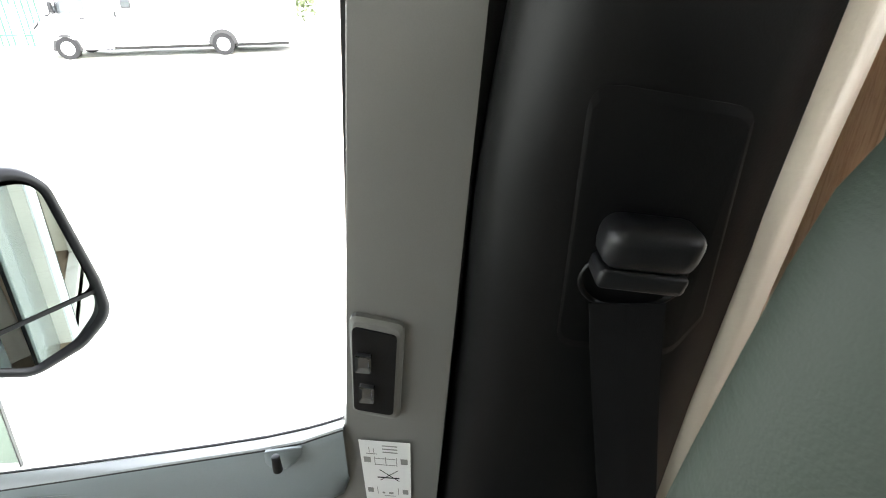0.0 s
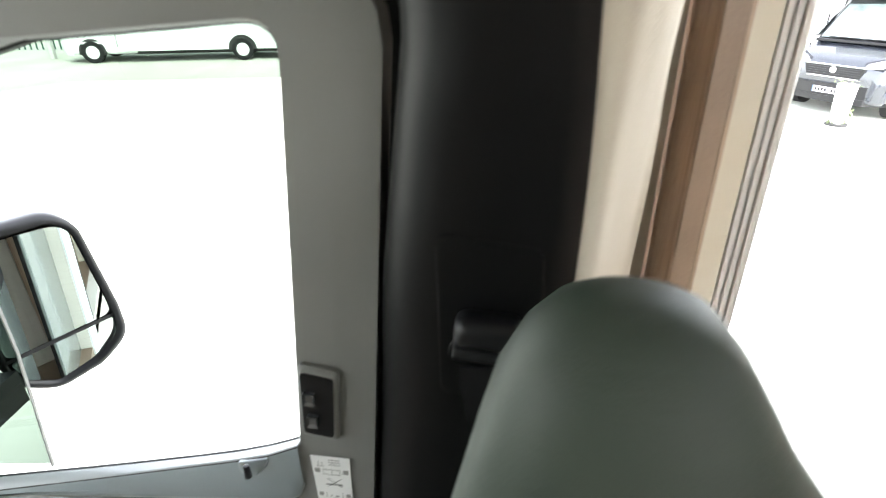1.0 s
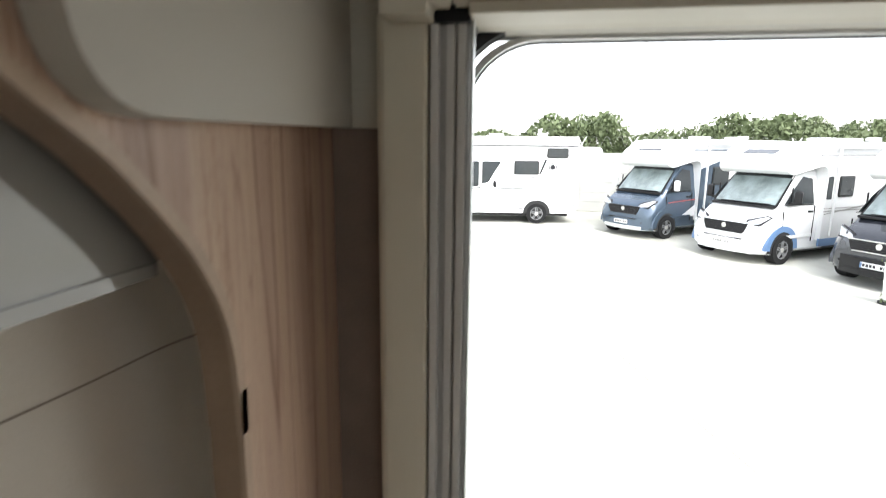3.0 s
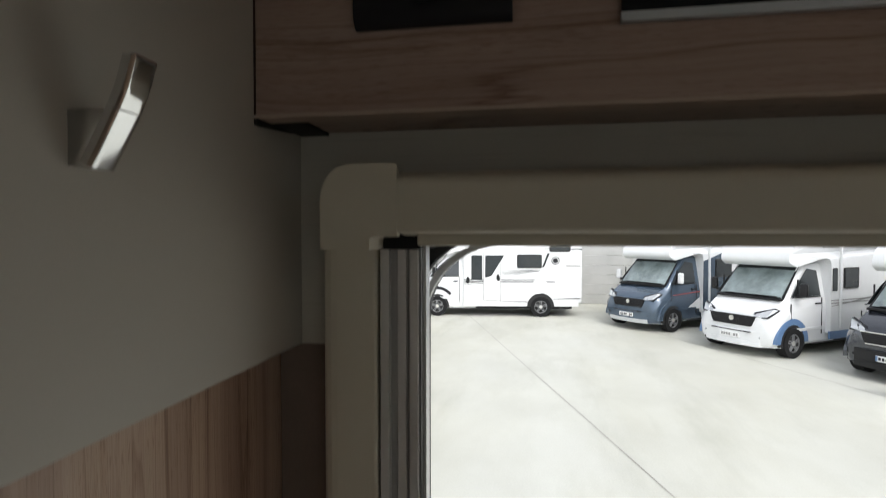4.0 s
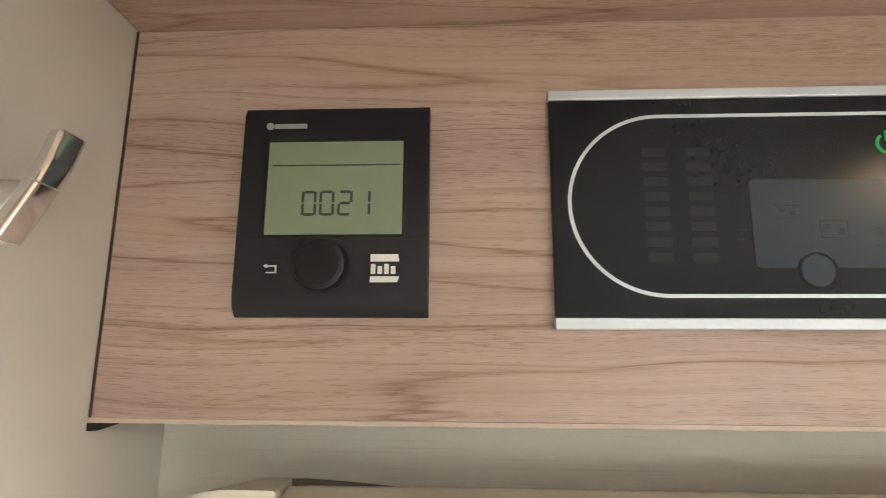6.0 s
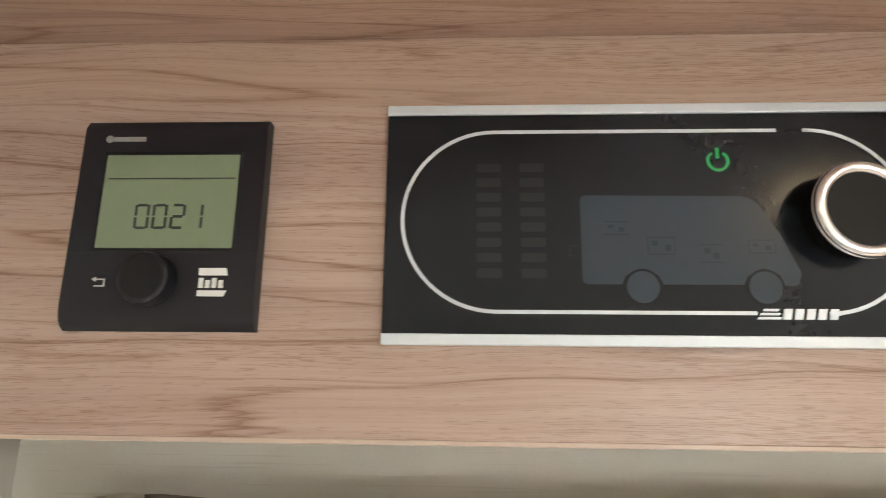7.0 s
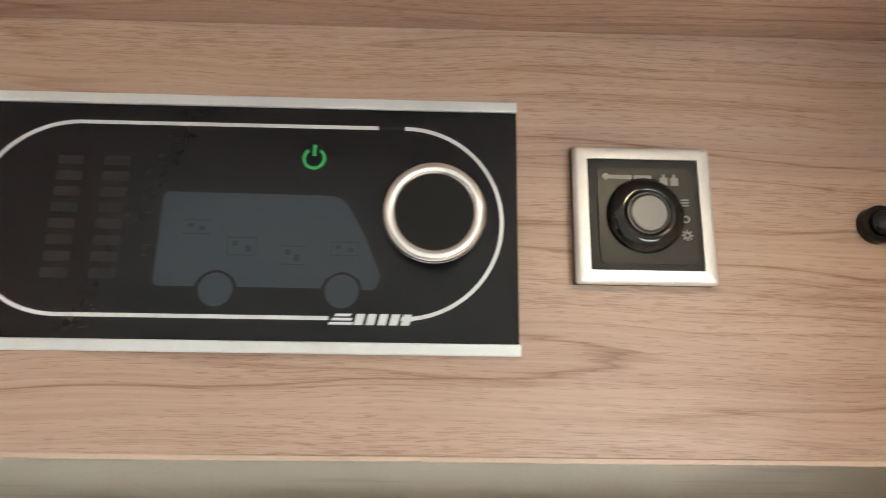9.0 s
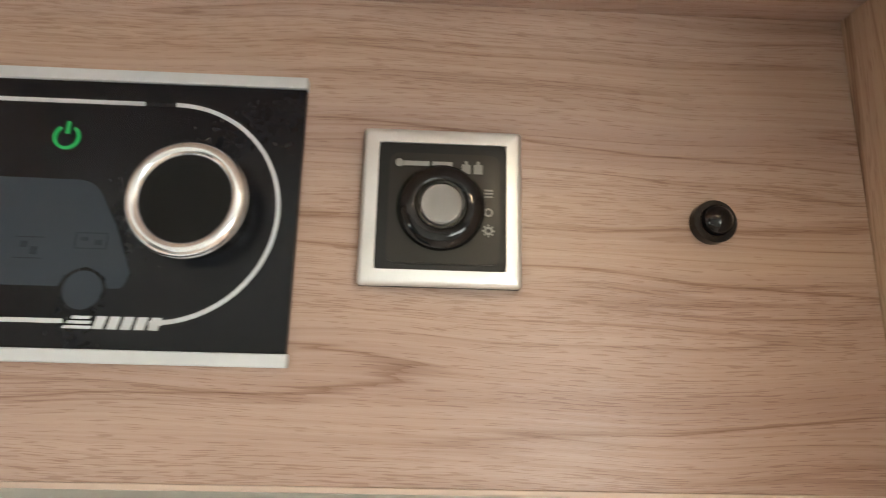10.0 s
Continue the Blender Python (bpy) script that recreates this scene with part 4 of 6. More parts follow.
bm = loft([[on_pillar(x, z, 0.0) for x, z in rounded(plate, 0.014, 4)], [on_pillar(x, z, 0.0003) for x, z in rounded(plate, 0.014, 4)],
           [on_pillar(x * 0.97 - 0.006, 2.25 + (z - 2.25) * 0.93, 0.0014) for x, z in rounded(plate, 0.014, 4)]], closed=True, caps=True)
part("adjuster_plate", bm, SOFTBLACK, pillar, "raised black belt adjuster plate")
belt = thing("seat_belt", (-0.18, -0.22, 1.6), "black seat belt hanging from its guide on the pillar", "seat belt")
guide = joined(block(-0.029, 0.029, -0.036, 0.0, -0.008, 0.022, 0.011, 4), block(-0.0275, 0.0275, -0.034, 0.0, -0.021, -0.007, 0.004, 3))
for v in guide.verts:
    t = (v.co.z + 0.03) / 0.058
    x, y, z = v.co.x * (0.93 + 0.07 * t), v.co.y * (0.8 + 0.25 * t), v.co.z
    v.co = Matrix.Rotation(radians(7), 3, "Y") @ Vector((x + 0.04 * z, y, z)) + Vector((-0.204, -0.231, 2.245))
gd = part("belt_guide", guide, BLACK, belt, "black plastic belt guide cover", smooth=True)
slot = [(-0.203 + 0.035 * math.cos(2 * math.pi * k / 36), 2.219 + 0.026 * math.sin(2 * math.pi * k / 36)) for k in range(36)]
part("slot_rim", loft([[on_pillar(-0.207 + (x + 0.207) * f, 2.221 + (z - 2.221) * f, o) for x, z in slot] for f, o in ((1.0, 0.002), (0.96, 0.0050), (0.90, 0.0052), (0.84, 0.001))], closed=True), SOFTBLACK, gd, smooth=True)
rows = []
for z in (2.205, 2.165, 2.10, 2.0, 1.9, 1.75, 1.55):
    xl = float(np.interp(z, [1.55, 2.0, 2.165, 2.205], [-0.12, -0.188, -0.216, -0.222]))
    y = between(PILLAR_Y, z) - 0.010
    rows.append([(xl - 0.008, y, z), (xl + 0.016, y - 0.001, z), (xl + 0.040, y, z)])
thicken(part("webbing", loft(rows), material("belt_webbing", (0.006, 0.006, 0.0065), 0.8, spec=0.15, bump=0.4, bscale=1500), belt, "woven black webbing"), 0.0014)

# coat hook on the pillar
bhk = smooth_curve([(-0.184, -0.352, 2.566), (-0.174, -0.360, 2.563), (-0.162, -0.361, 2.554), (-0.155, -0.354, 2.546)], 10)
rows = []
for i, p in enumerate(bhk):
    w = 0.0032 + 0.002 * math.sin(math.pi * i / 9)
    rows.append([(p.x + w * math.cos(a) * 0.6, p.y + w * math.sin(a), p.z + w * math.cos(a)) for a in [2 * math.pi * k / 10 for k in range(10)]])
hk = part("pillar_hook", loft(rows, closed=True, caps=True), MATTBLACK, smooth=True)
tagged(hk, "small black plastic coat hook on the cab pillar", "coat hook")


TAIL = [(-0.135, -0.353), (-0.116, -0.339), (-0.102, -0.314), (-0.0925, -0.262), (-0.084, -0.205), (-0.0755, -0.142), (-0.061, -0.115), (-0.036, -0.105)]


def smooth_max(a, b, k=0.012):
    return 0.5 * (a + b + math.sqrt((a - b) ** 2 + k * k))


def lift(x):
    """The seam climbs a little towards the partition."""
    return 0.004 * max(0.0, min(1.0, (x + 0.14) / 0.07))


def trim_row(z, push=0.0):
    """The plan line of the beige trim from the pillar to the partition at a height."""
    zz = min(z, 2.602)
    r, y = between(PILLAR_R, zz), between(PILLAR_Y, zz)
    pts = [(r + 0.002, y + 0.003 - push, 0)]
    for i, (tx, ty) in enumerate(TAIL):
        # the bulge flattens as the pillar falls away
        ty2 = smooth_max(ty, y + 0.002 + 0.014 * i) if i < 7 else ty
        tx2 = smooth_max(tx, r + 0.012 * (i + 1)) if i < 5 else tx
        pts.append((tx2, ty2 - push * (1 if i < 4 else 0.4), 0))
    return [(p.x, p.y, z + lift(p.x) * max(0.0, min(1.0, (z - 2.4) / 0.2))) for p in smooth_curve(pts, 40)]


lower = part("lower_cab_trim", loft([trim_row(1.05 + (2.6025 - 1.05) * (k / 30) ** 0.7) for k in range(31)] + [trim_row(2.604, -0.003)]), TRIM, smooth=True)
tagged(lower, "beige leatherette covered lower side trim between pillar and partition", "cab trim")


part("seam", loft([trim_row(2.6028, 0.0006), trim_row(2.6040, 0.0006)]), SEAM_SHADE_BROWN, lower, "dark stitched seam line")


def head_row(z, push):
    base = trim_row(2.602, push)
    return [(-1.9, -0.36 - push, z), (-0.9, -0.36 - push, z), (-0.36, -0.362 - push, z), (-0.30, -0.345 - push, z), (-0.27, -0.322 - push, z - 0.009), (-0.21, -0.342 - push, z - 0.006)] + [(x, y, z + lift(x)) for x, y, _ in base]


upper_rows = []
for z, push in ((2.595, -0.012), (2.6045, -0.003), (2.6065, 0.001), (2.612, 0.003), (2.625, 0.007), (2.65, 0.017), (2.667, 0.024), (2.70, 0.022), (2.9, 0.004), (3.19, 0.0)):
    row = head_row(z, push)
    # left of the pillar the lower border climbs over the black header
    row = [(x, y, max(zz, 2.6055 + max(0.0, min(0.085, (-0.272 - x) * 1.3)) + (zz - 2.6055) * 0.2) if x < -0.272 else zz) for x, y, zz in row]
    upper_rows.append(row)
upper = part("headliner_trim", loft(upper_rows), TRIM, smooth=True)
tagged(upper, "beige leatherette headliner trim above the cab door", "headliner")

# black header over the cab door
prof = [(-0.150, 2.535), (-0.205, 2.540), (-0.236, 2.552), (-0.262, 2.575), (-0.300, 2.615), (-0.338, 2.655), (-0.368, 2.700)]
prof = [(p.x, p.y) for p in smooth_curve([(a, b, 0) for a, b in prof], 16)]
header = part("door_header_trim", loft([[(x, y, z - 0.02 * max(0, (-0.5 - x))) for y, z in prof] for x in (-1.9, -1.2, -0.8, -0.5, -0.36, -0.29, -0.25, -0.236)]), SOFTBLACK, smooth=True)
tagged(header, "black padded trim above the cab door", "cab trim")

# glossy locker above the cab
lk = thing("overcab_locker", (-0.9, -0.2, 2.668), "glossy cream overhead locker with rounded corner above the cab", "locker")
plan = rounded([(-1.8, -0.19), (-1.8, -0.385), (-0.041, -0.385), (-0.041, -0.19)], [0, 0.0, 0.035, 0], 8)
part("body", prism(plan, "z", 2.674, 3.19, 0.0015), GLOSSWHITE, lk, smooth=False)
part("bottom_rim", prism(rounded([(-1.8, -0.195), (-1.8, -0.388), (-0.0395, -0.388), (-0.0395, -0.195)], [0, 0, 0.037, 0], 8), "z", 2.667, 2.674, 0.002), GLOSSWHITE, lk, "pale rounded bottom rim")

# ---------------------------------------------------------------- cab door
DOOR_Y = [(1.0, -0.15), (1.8, -0.165), (2.037, -0.175), (2.491, -0.198), (2.7, -0.21)]


def on_door(x, z, out=0.0):
    return (x, between(DOOR_Y, z) - out, z)


cab_door = thing("cab_door", (-0.7, -0.17, 1.05), "grey plastic lined cab door with its window and slim quarter pane", "vehicle door")
hole = rounded([(-0.4165, 2.027), (-0.3705, 2.492), (-0.60, 2.475), (-0.86, 2.40), (-1.10, 1.875), (-0.792, 1.936), (-0.60, 1.975), (-0.499, 1.998)], [0.016, 0.028, 0.1, 0.1, 0.05, 0.05, 0.03, 0.02], 6)
dense = []
for i, p in enumerate(hole):
    q = hole[(i + 1) % len(hole)]
    n = max(1, int(math.dist(p, q) / 0.02))
    dense += [(p[0] + (q[0] - p[0]) * k / n, p[1] + (q[1] - p[1]) * k / n) for k in range(n)]
hole = dense
cx0, cz0 = -0.62, 2.2
frame_outer = []
for x, z in hole:
    a = math.atan2((z - cz0), (x - cx0))
    dx, dz = math.cos(a), math.sin(a)
    best = 10.0
    for px, pz, nx, nz, lim in ((-0.300, 2.34, 1, -0.085, 0), (0, 2.534, 0, 1, 0), (0, 1.50, 0, -1, 0), (-1.25, 0, -1, 0, 0)):
        den = dx * nx + dz * nz
        if den > 1e-6:
            best = min(best, ((px - cx0) * nx + (pz - cz0) * nz) / den)
    frame_outer.append((cx0 + dx * best, cz0 + dz * best))
# round the upper rear corner of the frame
corner = Vector((-0.345, 2.475))
frame_outer = [(x, z) if (x < corner.x or z < corner.y) else tuple(corner + (Vector((x, z)) - corner).normalized() * min(0.059, (Vector((x, z)) - corner).length)) for x, z in frame_outer]
rows = [[on_door(x, z - (0.09 if z < 2.0266 else 0.0), -0.05) for x, z in hole], [on_door(x, z - (0.004 if z < 2.0266 else 0.0), -0.012) for x, z in hole], [on_door(x + (cx0 - x) * -0.012, z + (cz0 - z) * -0.012, 0.0) for x, z in hole],
        [on_door(x * 0.5 + u * 0.5, z * 0.5 + w * 0.5, 0.001) for (x, z), (u, w) in zip(hole, frame_outer)], [on_door(x, z, 0.0) for x, z in frame_outer], [on_door(x, z, -0.05) for x, z in frame_outer]]
part("window_frame", loft(rows, closed=True), DOORGREY, cab_door, "grey moulded window surround")
inner_edge = [(x + (cx0 - x) * 0.010 - (0.007 * min(1.0, max(0.0, (z - 2.08) / 0.35)) if x > -0.44 else 0.0), z + (cz0 - z) * (0.010 if z > 2.1 else 0.002)) for x, z in hole]
upper = [k for k, (x, z) in enumerate(hole) if z > 2.03]
run = upper if upper[-1] - upper[0] + 1 == len(upper) else [k for k in upper if k >= len(hole) // 2] + [k for k in upper if k < len(hole) // 2]
part("window_seal", loft([[on_door(*p[k], o) for k in run] for p, o in ((hole, -0.052), (inner_edge, -0.052), (inner_edge, -0.035), (hole, -0.035))]), RUBBER, cab_door)
part("outer_panel", block(-1.25, -0.31, -0.10, -0.06, 0.9, 1.80, 0.01), CABSILVER, cab_door, "silver grey outer door panel")
part("outer_handle", prism(rounded([(-0.53, 1.60), (-0.36, 1.62), (-0.36, 1.70), (-0.53, 1.69)], 0.03, 5), "y", -0.062, -0.045, 0.006), BLACK, cab_door, "black outer door handle")
# sill panel under the window
SILL = [(-1.24, 1.846, 1.835, 1.80), (-1.0, 1.895, 1.884, 1.87), (-0.79, 1.9375, 1.9330, 1.911), (-0.69, 1.9575, 1.9560, 1.9165), (-0.60, 1.9765, 1.9775, 1.920), (-0.545, 1.9885, 1.9905, 1.923),
        (-0.495, 2.0005, 2.0025, 1.926), (-0.455, 2.0130, 2.0140, 1.9275), (-0.436, 2.0205, 2.0230, 1.931), (-0.424, 2.0255, 2.0285, 1.940), (-0.416, 2.0290, 2.0320, 1.962)]
sill = []
for x, zw, zt, zb in SILL:
    zm = (zt + zb) / 2
    sill.append([on_door(x, zt - 0.0010, 0.0025), on_door(x, zt - 0.0030, 0.0042), on_door(x, zt - 0.011, 0.0052), on_door(x, zm, 0.0064), on_door(x, zb + 0.012, 0.0058), on_door(x, zb + 0.004, 0.0030), on_door(x, zb, -0.005)])
sp = part("sill_panel", loft(sill), SILLGREY, cab_door, "dark slate sill panel", smooth=True)
part("weather_strip", loft([[on_door(x, zw - 0.090, -0.045), on_door(x, zw, -0.013), on_door(x, zw + 0.0008, -0.010), on_door(x, zt + 0.0004, 0.002), on_door(x, zt - 0.001, 0.0035), on_door(x, zt - 0.004, 0.001)] for x, zw, zt, zb in SILL]), STRIPGREY, cab_door, "light grey weather strip", smooth="angle")
part("sill_line", loft([[on_door(x, zt - 0.0006, 0.0040), on_door(x, zt - 0.0022, 0.0046)] for x, zw, zt, zb in SILL]), RUBBER, cab_door)
part("glass_seal", loft([[on_door(x, zw - 0.010, -0.0165), on_door(x, zw + 0.0013, -0.0150), on_door(x, zw + 0.0011, -0.0128)] for x, zw, zt, zb in SILL]), RUBBER, cab_door)
part("lower_panel", loft([[on_door(x, z + min(0.0, (x + 0.79) * 0.2), o) for x in (-1.24, -0.9, -0.79, -0.6, -0.42)] for z, o in ((1.935, -0.006), (1.915, -0.004), (1.908, 0.004), (1.85, 0.006), (1.5, 0.004), (1.06, 0.004))]), DOORGREY, cab_door)
escutcheon = rounded([(-0.4915, 2.0030), (-0.4525, 2.0120), (-0.4585, 1.9970), (-0.4720, 1.9820), (-0.4835, 1.9785), (-0.4925, 1.9870)], [0.004, 0.004, 0.01, 0.01, 0.008, 0.008], 4)
es = part("lock_escutcheon", loft([[on_door(x, z, 0.0020) for x, z in escutcheon], [on_door(x, z, 0.0068) for x, z in escutcheon], [on_door(-0.474 + (x + 0.474) * 0.9, 1.993 + (z - 1.993) * 0.9, 0.0076) for x, z in escutcheon]], closed=True, caps=True), SILLGREY, sp, smooth="angle")
part("lock_pin", rod((-0.4765, -0.1905, 2.0005), "z", 0.0046, 0.019, 20, 0.0015, 0.0036), BLACK, es, "black door lock pin", smooth="angle")
# switch unit on the frame
sw_out = rounded([(-0.404, 2.055), (-0.3645, 2.046), (-0.3550, 2.150), (-0.398, 2.160)], 0.008, 4)
sw = part("switch_surround", loft([[on_door(x, z, 0.0) for x, z in sw_out], [on_door(x, z, 0.006) for x, z in sw_out], [on_door(-0.380 + (x + 0.380) * 0.86, 2.103 + (z - 2.103) * 0.92, 0.008) for x, z in sw_out]], closed=True, caps=True), DOORGREY, cab_door)
sw_in = rounded([(-0.4020, 2.062), (-0.3690, 2.055), (-0.3610, 2.141), (-0.3960, 2.150)], 0.005, 4)
part("switch_plate", loft([[on_door(x, z, 0.004) for x, z in sw_in], [on_door(x, z, 0.0095) for x, z in sw_in]], closed=True, caps=True), BLACK, sw, "black switch plate")
for z in (2.083, 2.116):
    key = [(-0.3965, z - 0.009), (-0.3835, z - 0.010), (-0.382, z + 0.007), (-0.395, z + 0.009)]
    part("rocker_switch", loft([[on_door(x, zz, 0.0085) for x, zz in rounded(key, 0.002, 3)], [on_door(x, zz, 0.014) for x, zz in rounded(key, 0.002, 3)], [on_door(-0.3893 + (x + 0.3893) * 0.6, z + (zz - z) * 0.6, 0.012) for x, zz in rounded(key, 0.002, 3)]], closed=True, caps=True), ROCKER, sw, "glossy grey rocker switch")
# instruction sticker
st = part("warning_sticker", loft([[on_door(-0.4035, 2.0185, 0.0032), on_door(-0.3565, 2.0145, 0.0032)], [on_door(-0.4020, 1.936, 0.0032), on_door(-0.3590, 1.932, 0.0032)]]), PAPER, cab_door, "white instruction sticker with small pictograms")


def on_sticker(u, v, du_, dv_):
    """A bar on the sticker, in parts of its width and height."""
    pts = []
    for a, b in ((u, v), (u + du_, v), (u + du_, v + dv_), (u, v + dv_)):
        x = -0.4035 + 0.0015 * b + a * 0.0465 - 0.004 * a * b * 0.5
        z = 2.0185 - 0.004 * a - b * 0.0825
        pts.append(on_door(x, z, 0.0036))
    bm = bmesh.new()
    bm.faces.new([bm.verts.new(p) for p in pts])
    return bm


bars = [on_sticker(0.45, 0.06 + 0.05 * i, 0.30, 0.018) for i in range(3)] + [on_sticker(0.06, 0.26, 0.14, 0.09), on_sticker(0.80, 0.26, 0.14, 0.09), on_sticker(0.28, 0.27, 0.2, 0.012), on_sticker(0.5, 0.27, 0.2, 0.012),
        on_sticker(0.28, 0.37, 0.2, 0.012), on_sticker(0.5, 0.37, 0.2, 0.012), on_sticker(0.06, 0.78, 0.12, 0.08), on_sticker(0.80, 0.78, 0.12, 0.08), on_sticker(0.4, 0.9, 0.24, 0.012)]
bars += [on_sticker(0.27, 0.25, 0.015, 0.14), on_sticker(0.49, 0.25, 0.015, 0.14), on_sticker(0.71, 0.25, 0.015, 0.14), on_sticker(0.26, 0.76, 0.015, 0.12), on_sticker(0.70, 0.76, 0.015, 0.12), on_sticker(0.36, 0.84, 0.06, 0.03), on_sticker(0.50, 0.84, 0.10, 0.03), on_sticker(0.12, 0.20, 0.22, 0.012), on_sticker(0.18, 0.10, 0.015, 0.09), on_sticker(0.27, 0.12, 0.015, 0.08)]
part("pictogram_bars", joined(*bars), GREYPRINT, st)
cross = bmesh.new()
for a, b in (((0.33, 0.46), (0.70, 0.64)), ((0.70, 0.46), (0.33, 0.64))):
    quad = []
    for (u, v), o in ((a, 0.0), (b, 0.0), (b, 0.03), (a, 0.03)):
        x = -0.4035 + 0.0015 * v + (u + o) * 0.0465
        quad.append(cross.verts.new(on_door(x, 2.0185 - 0.004 * u - v * 0.0825, 0.0036)))
    cross.faces.new(quad)
part("crossed_arrow", joined(cross, on_sticker(0.30, 0.58, 0.45, 0.02)), BLACK, st)
# panes: slim tinted strip at the top and the quarter pane at the front
pane = part("wind_deflector", loft([[on_door(-1.0, 2.340, -0.07), on_door(-0.80, 2.405, -0.07), on_door(-0.60, 2.432, -0.07), on_door(-0.373, 2.438, -0.07)], [on_door(-1.0, 2.42, -0.06), on_door(-0.80, 2.47, -0.06), on_door(-0.60, 2.495, -0.06), on_door(-0.35, 2.51, -0.06)]]), TINTED, cab_door, "green tinted wind deflector strip")
pane.visible_shadow = False
qp = part("quarter_pane", loft([[(-1.20, -0.10, 1.86), (-0.821, -0.10, 1.890)], [(-1.20, -0.10, 2.09), (-0.800, -0.10, 2.090)], [(-1.20, -0.11, 2.42), (-0.775, -0.12, 2.42)]]), TINTED, cab_door, "greenish front quarter pane")
qp.visible_shadow = False
part("quarter_edge", loft([[(x - 0.002, y - 0.002, z), (x, y - 0.002, z), (x, y + 0.002, z), (x - 0.002, y + 0.002, z)] for x, y, z in ((-0.821, -0.10, 1.885), (-0.800, -0.10, 2.09), (-0.775, -0.12, 2.42))], closed=True, caps=True), DOORGREY, cab_door)

# ---------------------------------------------------------------- wing mirror
mirror = thing("wing_mirror", (-1.05, 0.15, 1.75), "black wing mirror with two glasses outside the cab door", "wing mirror")
MN = Vector((0.80, -0.56, -0.06)).normalized()
MW = Vector((0.57, 0.82, 0)).normalized()
MU = MN.cross(MW).normalized() * -1
if MU.z < 0:
    MU = -MU
MC = Vector((-1.05, 0.23, 1.945))


def on_mirror(w, u, out):
    return MC + MW * w + MU * u + MN * out


shape = rounded([(-0.112, -0.10), (-0.09, -0.150), (-0.035, -0.188), (0.055, -0.174), (0.116, -0.130), (0.112, -0.05), (0.080, 0.150), (0.045, 0.184), (-0.06, 0.182), (-0.11, 0.15)], 0.06, 8)
part("housing", loft([[on_mirror(w * 0.3, u * 0.4, -0.115) for w, u in shape], [on_mirror(w * 0.8, u * 0.85, -0.085) for w, u in shape], [on_mirror(w, u, -0.03) for w, u in shape], [on_mirror(w, u, 0.01) for w, u in shape],
                      [on_mirror(w * 0.90, u * 0.93, 0.014) for w, u in shape], [on_mirror(w * 0.88, u * 0.91, -0.014) for w, u in shape]], closed=True, caps=True), BLACK, mirror, "black grained mirror housing", smooth=True)
g1 = rounded([(-0.100, -0.074), (0.099, -0.070), (0.066, 0.158), (-0.096, 0.165)], [0.02, 0.02, 0.05, 0.04], 6)
part("upper_glass", loft([[on_mirror(w, u, 0.003 - 0.07 * w) for w, u in g1], [on_mirror(w, u, 0.006 - 0.07 * w) for w, u in g1]], closed=True, caps=True), MIRROR, mirror, "large flat mirror glass")
g2 = rounded([(-0.08, -0.135), (-0.03, -0.168), (0.05, -0.155), (0.096, -0.128), (0.100, -0.081), (-0.098, -0.083)], [0.02, 0.02, 0.02, 0.02, 0.01, 0.01], 6)
part("lower_glass", loft([[on_mirror(w, u, 0.003 - 0.07 * w) for w, u in g2], [on_mirror(w, u, 0.006 - 0.07 * w) for w, u in g2]], closed=True, caps=True), MIRROR, mirror, "small lower mirror glass")
part("glass_divider", loft([[on_mirror(-0.104, -0.082 + d, 0.0150), on_mirror(0.104, -0.080 + d, 0.0010)] for d in (0.0, 0.008)]), BLACK, mirror)
part("arm", loft([[(x, y, z) for x, y, z in ((-1.12, 0.10, zz), (-1.06, 0.12, zz), (-1.07, -0.13, zz - 0.01), (-1.14, -0.13, zz - 0.01))] for zz in (1.80, 1.87)], closed=True, caps=True), BLACK, mirror)

# ---------------------------------------------------------------- driver's seat
seat = thing("driver_seat", (-0.15, -0.45, 1.05), "grey leather captain seat with tall integrated headrest", "seat")


def pad(center, half, power, tilt=0.0, turn=0.0, n=28, m=40):
    """A swollen cushion: a superellipsoid."""
    rows_ = []
    rot = Matrix.Rotation(radians(turn), 3, "Z") @ Matrix.Rotation(radians(tilt), 3, "Y")
    for i in range(n + 1):
        p = -math.pi / 2 + math.pi * i / n
        row_ = []
        for k in range(m):
            a = 2 * math.pi * k / m

            def f(c, e):
                return math.copysign(abs(c) ** e, c)

            v = Vector((half[0] * f(math.cos(p), power[1]) * f(math.cos(a), power[0]), half[1] * f(math.cos(p), power[1]) * f(math.sin(a), power[0]), half[2] * f(math.sin(p), power[1])))
            row_.append(rot @ v + Vector(center))
        rows_.append(row_)
    bm = loft(rows_, closed=True)
    bmesh.ops.remove_doubles(bm, verts=bm.verts[:], dist=1e-5)
    return bm


HEAD = [(2.384, -0.150, -0.128, 0.010), (2.380, -0.163, -0.110, 0.022), (2.372, -0.176, -0.095, 0.034), (2.355, -0.190, -0.080, 0.046), (2.33, -0.202, -0.064, 0.055), (2.30, -0.210, -0.046, 0.061),
        (2.26, -0.219, -0.016, 0.066), (2.22, -0.228, 0.012, 0.070), (2.17, -0.238, 0.034, 0.074), (2.10, -0.252, 0.050, 0.078), (2.0, -0.265, 0.058, 0.082), (1.90, -0.27, 0.05, 0.085), (1.84, -0.25, 0.03, 0.06)]
rows = []
